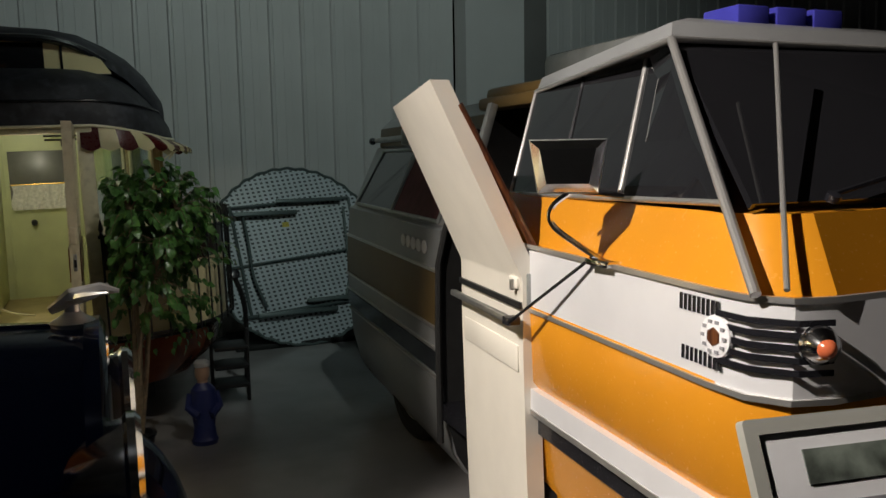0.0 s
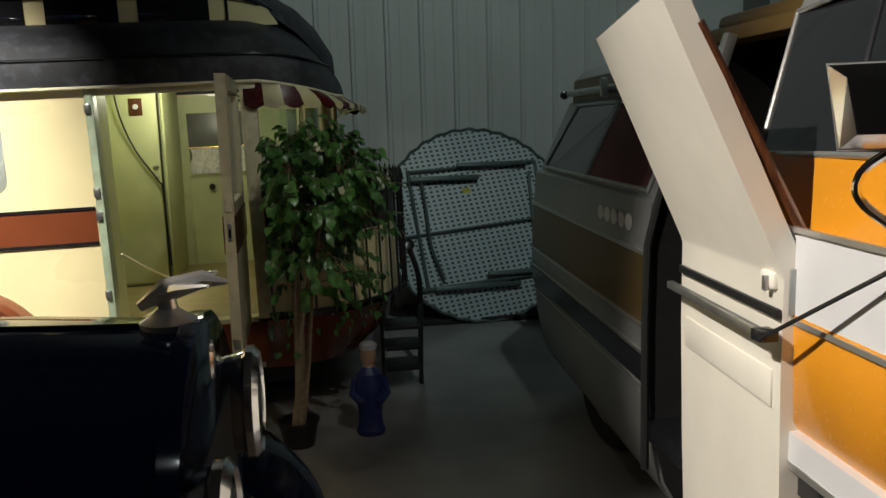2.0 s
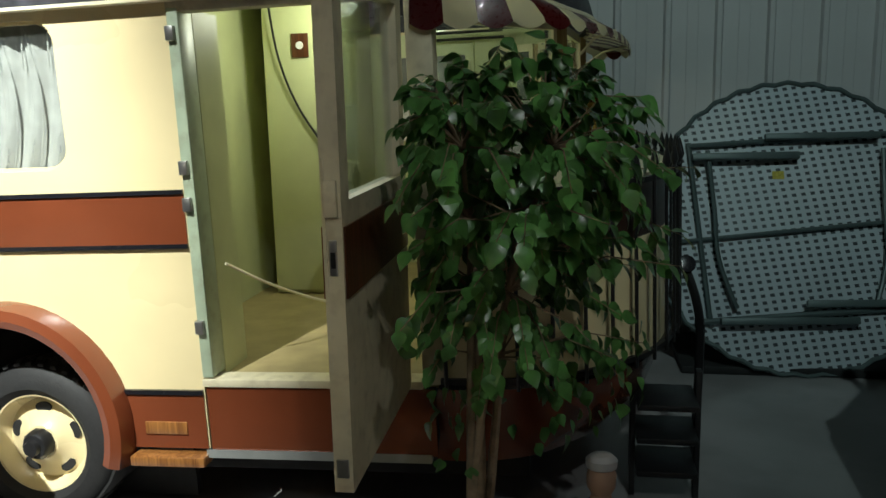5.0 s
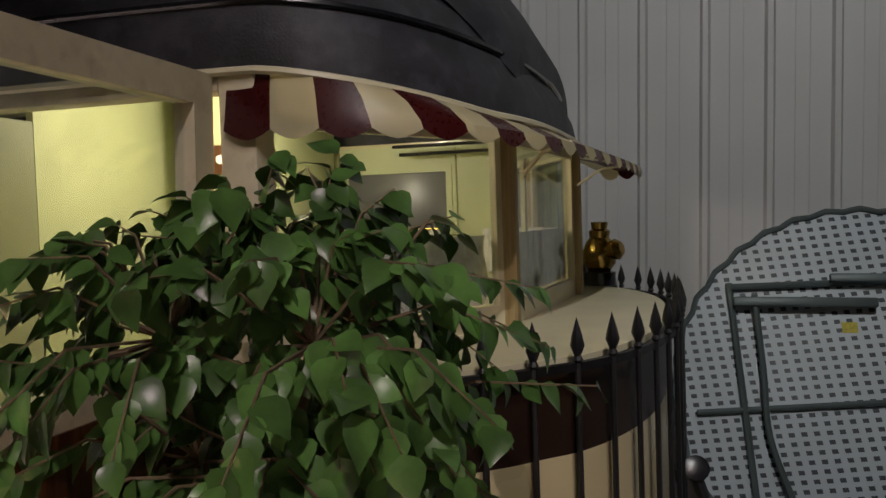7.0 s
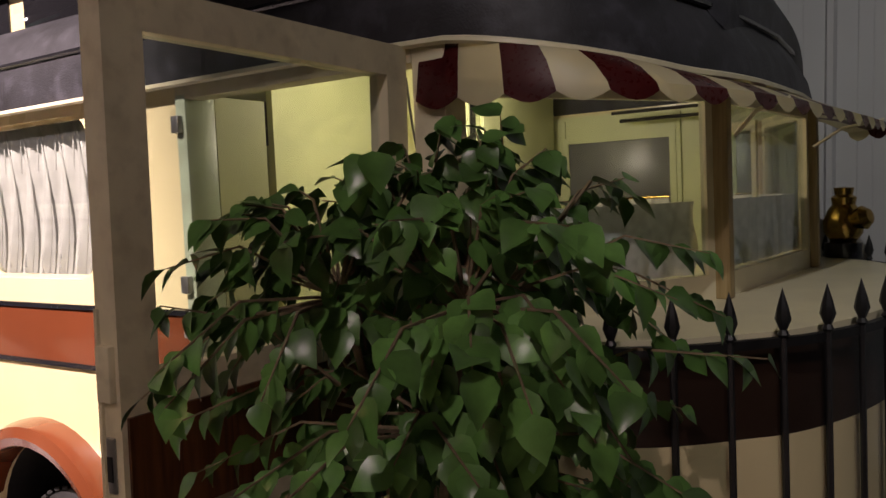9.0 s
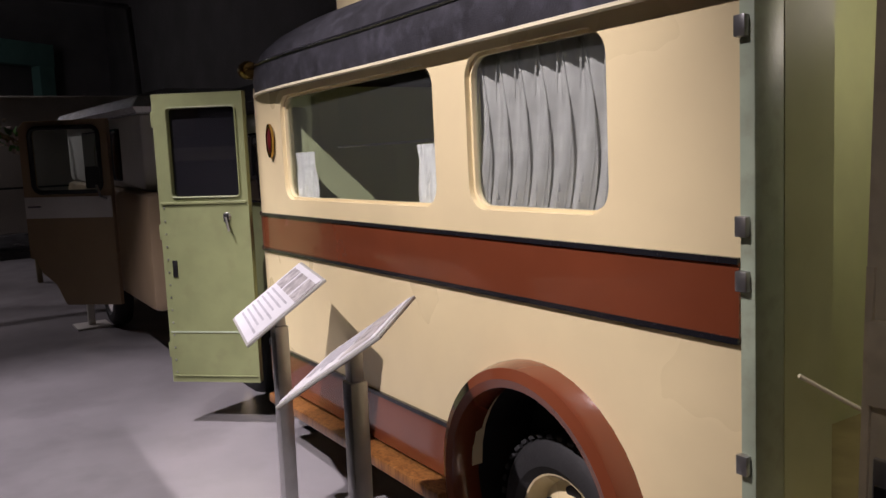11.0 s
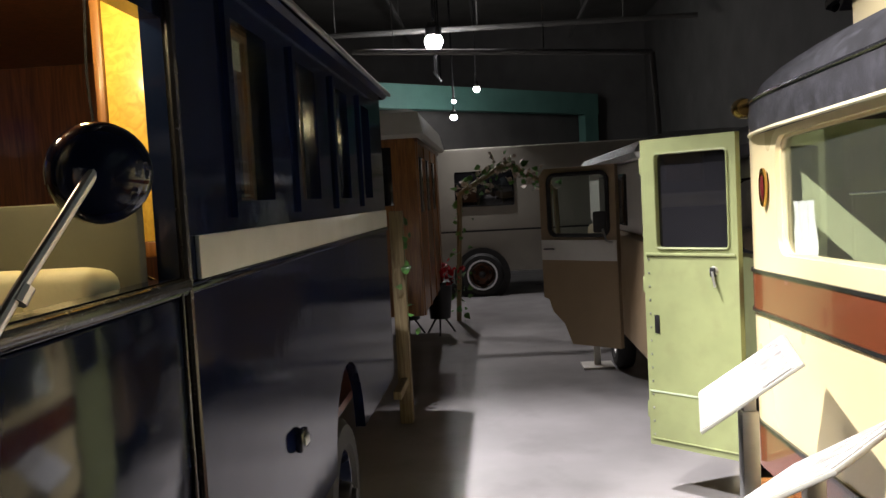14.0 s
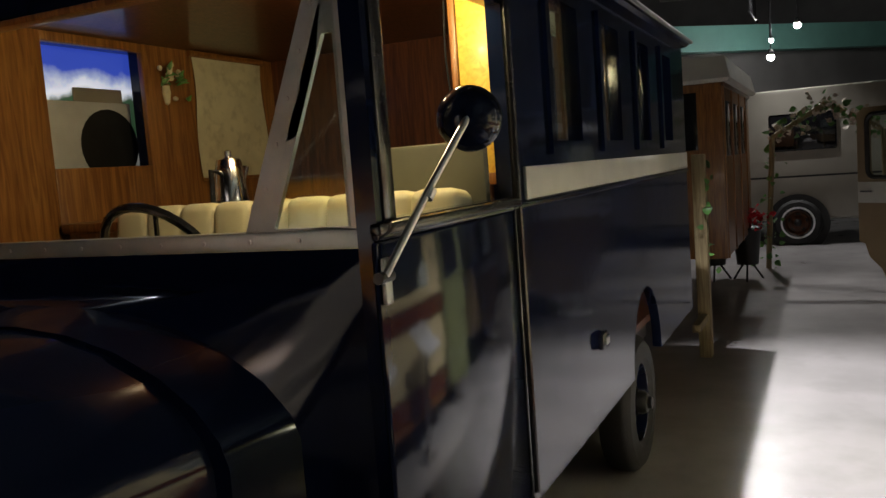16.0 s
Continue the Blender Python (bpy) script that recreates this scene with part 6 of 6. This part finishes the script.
part("pane", moved(box(0.1, 0.72, 0.02, 0.026, 1.24, 1.78), pose(-6.55, -0.86, 0, 0, 0, 49)), CLEAR, vd)
vm = part("door_mirror", moved(sheet(rounded(-0.055, 0.055, -0.09, 0.09, 0.02), (), 0.02), pose(-6.55, -0.86, 0, 0, 0, 49) @ pose(0.72, -0.13, 1.36, 0, 0, 25)), RUBBER, vd, "black van mirror")
part("mirror_arm", moved(tube([(0.76, -0.02, 1.18), (0.76, -0.10, 1.2), (0.74, -0.12, 1.3)], 0.01, 6), pose(-6.55, -0.86, 0, 0, 0, 49)), STEEL, vm)
part("handle", moved(tube([(0.05, -0.03, 1.12), (0.17, -0.03, 1.12)], 0.01, 8), pose(-6.55, -0.86, 0, 0, 0, 49)), CHROME, vd)
wheel(vn, pose(-6.9, -0.12, FZ + 0.34), r=0.34, disc=OFFWHITE)
js = thing("jack_stand", "white jack stand under the van", "stand", at=(-7.0, -0.35, FZ))
part("plate", box(-0.15, 0.15, -0.15, 0.15, 0, 0.02, 0.004), OFFWHITE, js)
part("column", box(-0.03, 0.03, -0.03, 0.03, 0.02, 0.42, 0.004), OFFWHITE, js)

wh = thing("wooden_house_truck", "varnished wooden house truck with pale roof", "house truck", at=(0, 0, 0))
part("wall", box(-9.8, -6.9, -3.9, -2.0, 0.5, 2.22, 0.01), VARNISH, wh, "varnished plank wall")
part("roof", loft([[(x, y, z) for x, y in ((-9.9 - o, -4.0 - o), (-6.82 + o, -4.0 - o), (-6.82 + o, -1.94 + o), (-9.9 - o, -1.94 + o))] for o, z in ((0.0, 2.22), (0.03, 2.25), (-0.02, 2.46), (-0.12, 2.50), (-0.5, 2.53))]), OFFWHITE, wh, "pale canvas roof")
part("window", box(-6.915, -6.89, -2.5, -2.24, 1.58, 2.14, 0.005), DARKGLASS, wh)
for a in (-7.6, -8.4, -9.2):
    part("window", box(a, a + 0.45, -2.012, -1.99, 1.5, 2.05, 0.005), DARKGLASS, wh)
for a in (-7.0, -7.75, -8.55, -9.35):
    part("batten", box(a, a + 0.06, -2.02, -1.985, 0.5, 2.22, 0.004), VARNISH, wh)
part("frieze", box(-9.8, -6.9, -2.02, -1.98, 2.18, 2.42, 0.006), DARKWOOD, wh)
pp = thing("wooden_post", "rough wooden post with hanging greenery", "post", at=(-5.25, -2.02, FZ))
part("post", box(-0.05, 0.05, -0.05, 0.05, 0, 1.63, 0.008), POSTWOOD, pp)
part("brace", box(-0.05, 0.5, -0.03, 0.03, 0.3, 0.36, 0.006), POSTWOOD, pp)


def sprigs(parent, path, n, spread, seed, mat=LEAF, size=0.07, name="foliage"):
    r = random.Random(seed)
    own = bmesh.new()
    for k in range(n):
        t = r.random() * (len(path) - 1)
        i = min(int(t), len(path) - 2)
        p = Vector(path[i]).lerp(Vector(path[i + 1]), t - i) + Vector((r.gauss(0, spread), r.gauss(0, spread), r.gauss(0, spread)))
        tmp = bmesh.new()
        tmp.from_mesh(LEAVES[k % 7])
        moved(tmp, Matrix.Translation(p) @ Euler((r.uniform(0, 6), r.uniform(0, 6), r.uniform(0, 6))).to_matrix().to_4x4() @ Matrix.Scale(size * r.uniform(0.6, 1.3), 4))
        me = bpy.data.meshes.new("tmp")
        tmp.to_mesh(me)
        tmp.free()
        own.from_mesh(me)
        bpy.data.meshes.remove(me)
    ob = mesh_of(own, name, angle=80)
    ob.materials.clear()
    ob.materials.append(mat)
    made = part(name, ob, mat, parent)
    made["kind"] = "stuff"
    return made


sprigs(pp, [(0, 0.05, 1.62), (0.05, 0.06, 1.2), (0.02, 0.06, 0.7)], 12, 0.035, 3)
ar = thing("garden_arch", "rustic wooden garden arch wound with flower garland", "arch", at=(-10.3, 0, FZ))
arch_pts = [(0, -1.85, 0), (0, -1.75, 1.75), (0, -1.10, 2.14), (0, -0.45, 1.75), (0, -0.40, 0)]
for a, b in zip(arch_pts, arch_pts[1:]):
    part("beam", tube([a, b], 0.035, 8), POSTWOOD, ar)
FLOWER = material("pale_silk_flower", (0.5, 0.42, 0.35), 0.7, vary=0.5, scale=30)
sprigs(ar, arch_pts[:2] + arch_pts[2:4], 120, 0.08, 8, size=0.09)
sprigs(ar, arch_pts[1:4], 120, 0.08, 9, FLOWER, 0.08, "bloom_mass")
RED = material("red_silk_flower", (0.55, 0.015, 0.03), 0.6, vary=0.4, scale=30)
for k, y in enumerate((-2.03, -2.42)):
    fp = thing("flower_pot", "dark pot of red silk flowers on a stand", "flower pot", at=(-9.3, y, FZ), group="flower pots")
    part("pot", lathe([(0.0, 0.2), (0.13, 0.2), (0.17, 0.62), (0.19, 0.64), (0.17, 0.66), (0.0, 0.64)], 20), IRON, fp)
    for j in range(3):
        a = j * 2.1
        part("leg", tube([(0.05 * math.cos(a), 0.05 * math.sin(a), 0.22), (0.2 * math.cos(a), 0.2 * math.sin(a), 0)], 0.014, 6), IRON, fp)
    sprigs(fp, [(-0.1, -0.15, 0.72), (0.1, 0.15, 0.78)], 120, 0.08, 20 + k, RED, 0.07, "bloom_mass")

tr = thing("grey_trailer", "large grey-beige travel trailer with whitewall wheel", "trailer", at=(0, 0, 0))
part("body", box(-15.2, -13.0, -5.5, 3.0 - 0.4, 0.32, 2.45, 0.08), material("grey_beige_trailer_paint", (0.36, 0.34, 0.29), 0.45, vary=0.1, scale=1.5), tr, "grey-beige body")
part("window", box(-13.01, -12.985, -1.95, -0.95, 1.45, 2.05, 0.03), DARKGLASS, tr)
part("moulding", box(-13.0, -12.985, -5.4, 2.5, 1.02, 1.05, 0.004), IRON, tr)
part("wheel_arch", lathe([(0.0, 0.0), (0.48, 0.0), (0.48, 0.03), (0.0, 0.03)], 28, pose(-12.995, -1.55, 0.27, 0, 90)), RUBBER, tr)
wheel(tr, pose(-12.95, -1.55, FZ + 0.37, 0, 0, 90), r=0.37, rim=0.2, disc=DARKWOOD, white=True)

# teal beam, pipes, lamps under the ceiling
BEAM = pose(-16.9, -3.46, 0, 0, 0, math.degrees(math.atan2(5.4, -4.8)))
structure("beam_1", moved(box(-7.0, 6.6, -0.15, 0.15, 3.62, 4.16), BEAM), TEAL, "sea-green painted steel beam")
structure("beam_2", moved(box(6.1, 6.6, -0.12, 0.12, 2.75, 3.62), BEAM), TEAL, "sea-green painted steel column")
structure("wall_bulkhead", moved(box(-7.0, 6.6, 0.2, 0.4, 2.3, 3.7), BEAM), DARKWALL, "dark bulkhead under the beam")
def pipe(a, b, r, label):
    own = tube([a, b], r, 8)
    for k in range(4):
        p = Vector(a).lerp(Vector(b), (k + 0.5) / 4)
        tube([p, (p.x, p.y, 6.21)], 0.012, 5, own)
    tagged(part("ceiling_pipe", own, DARKWALL, None), label, "pipe", "ceiling pipes")


for y, z in ((-3.2, 5.6), (-1.6, 5.9), (0.8, 5.5)):
    pipe((-20, y, z), (2, y, z), 0.04, "dark pipe hung along the ceiling")
pipe((-14.2, -8, 4.75), (-14.2, 2.5, 4.65), 0.05, "dark pipe crossing under the ceiling")
rise = tube([(-9.0, 0.67, 3.22), (-9.0, 0.73, 2.0)], 0.035, 8)
tube([(-9.0, 0.67, 3.22), (-9.0, -2.9, 3.45)], 0.035, 8, rise)
for y in (-2.4, -0.6):
    tube([(-9.0, y, 3.25 - y * 0.06), (-9.0, y, 6.21)], 0.01, 5, rise)
tagged(part("conduit", rise, DARKWALL, None), "grey steel conduit turning down beside the van", "pipe")
rack = tube([(-14.6, -2.3, 4.0), (-12.8, -2.05, 3.55)], 0.025, 6)
for k in range(4):
    p = Vector((-14.4 + 0.45 * k, -2.27 + 0.06 * k, 3.95 - 0.11 * k))
    tube([p, (p.x, p.y, 6.21)], 0.012, 5, rack)
tagged(part("hanging_rail", rack, IRON, None), "dark lighting rail hung on thin rods", "rail")
LIT = glow("lit_lamp_glass", (1.0, 0.97, 0.92), 110.0)
for x, y, z, r in ((-13.64, -2.214, 4.393, 0.17), (-16.2, -1.55, 3.85, 0.07), (-16.2, -2.05, 3.3, 0.075), (-16.2, -2.03, 3.62, 0.045)):
    lp = thing("ceiling_spotlight", "lit spotlight hanging under the dark ceiling", "spotlight", at=(x, y, z), group="ceiling spotlights")
    part("glass", lathe([(0.0, -r), (r * 0.7, -r * 0.7), (r, 0), (r * 0.7, r * 0.6), (0.0, r * 0.7)], 16), LIT, lp)
    part("housing", lathe([(r * 0.8, r * 0.5), (r * 0.9, r * 1.3), (r * 0.5, r * 2.0), (0.0, r * 2.1)], 16), IRON, lp)
    part("stem", tube([(0, 0, r * 2), (0, 0, 6.2 - z)], 0.012, 6), IRON, lp)

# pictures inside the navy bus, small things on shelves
# backdrop beyond the far window; its brightness is put in as the material's glow
scr = material("glowing_outdoor_view", (0.3, 0.35, 0.45), 0.5)
view = tagged(part("view_through_window", box(-1.9, -0.6, -4.02, -4.0, 1.45, 2.3), scr, None), "glowing backdrop of blue sky and white van beyond the far window", "backdrop", kind="structure")
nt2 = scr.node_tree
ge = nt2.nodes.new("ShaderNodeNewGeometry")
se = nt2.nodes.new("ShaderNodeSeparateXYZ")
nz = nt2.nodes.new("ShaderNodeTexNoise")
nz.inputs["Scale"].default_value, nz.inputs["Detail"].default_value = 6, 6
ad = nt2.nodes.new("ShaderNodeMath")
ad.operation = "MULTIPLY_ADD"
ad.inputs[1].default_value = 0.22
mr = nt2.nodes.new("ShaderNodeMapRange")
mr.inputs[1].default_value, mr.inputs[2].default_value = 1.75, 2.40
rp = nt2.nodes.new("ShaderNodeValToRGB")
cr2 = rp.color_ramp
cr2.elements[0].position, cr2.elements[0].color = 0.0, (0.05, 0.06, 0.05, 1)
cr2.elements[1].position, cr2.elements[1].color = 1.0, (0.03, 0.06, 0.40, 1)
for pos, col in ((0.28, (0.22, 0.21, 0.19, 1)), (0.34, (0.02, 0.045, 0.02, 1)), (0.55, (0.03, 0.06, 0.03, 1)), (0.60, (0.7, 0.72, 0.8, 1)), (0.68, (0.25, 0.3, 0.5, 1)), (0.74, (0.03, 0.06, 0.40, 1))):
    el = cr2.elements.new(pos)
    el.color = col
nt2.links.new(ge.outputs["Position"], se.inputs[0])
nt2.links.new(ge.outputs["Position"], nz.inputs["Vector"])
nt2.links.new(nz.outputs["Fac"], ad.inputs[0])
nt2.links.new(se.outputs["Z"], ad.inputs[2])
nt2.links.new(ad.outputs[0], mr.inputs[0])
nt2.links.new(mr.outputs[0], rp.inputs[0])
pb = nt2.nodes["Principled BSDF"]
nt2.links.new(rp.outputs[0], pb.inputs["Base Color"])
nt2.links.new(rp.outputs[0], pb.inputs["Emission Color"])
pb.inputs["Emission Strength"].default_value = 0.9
vv = material("white_vehicle_print", (0.5, 0.5, 0.5), 0.5)
part("printed_vehicle", box(-1.36, -0.86, -3.998, -3.992, 1.70, 1.99, 0.003), vv, view, "white vehicle in the view")
part("printed_wheel", lathe([(0.0, 0.0), (0.16, 0.0), (0.16, 0.004), (0.0, 0.004)], 28, pose(-1.22, -3.991, 1.80, 90) @ Matrix.Diagonal((1, 1, -1, 1))), IRON, view, "dark round opening in the view")
part("printed_cab", box(-1.32, -1.05, -3.998, -3.993, 1.99, 2.05, 0.003), material("tan_vehicle_print", (0.25, 0.22, 0.18), 0.5), view)
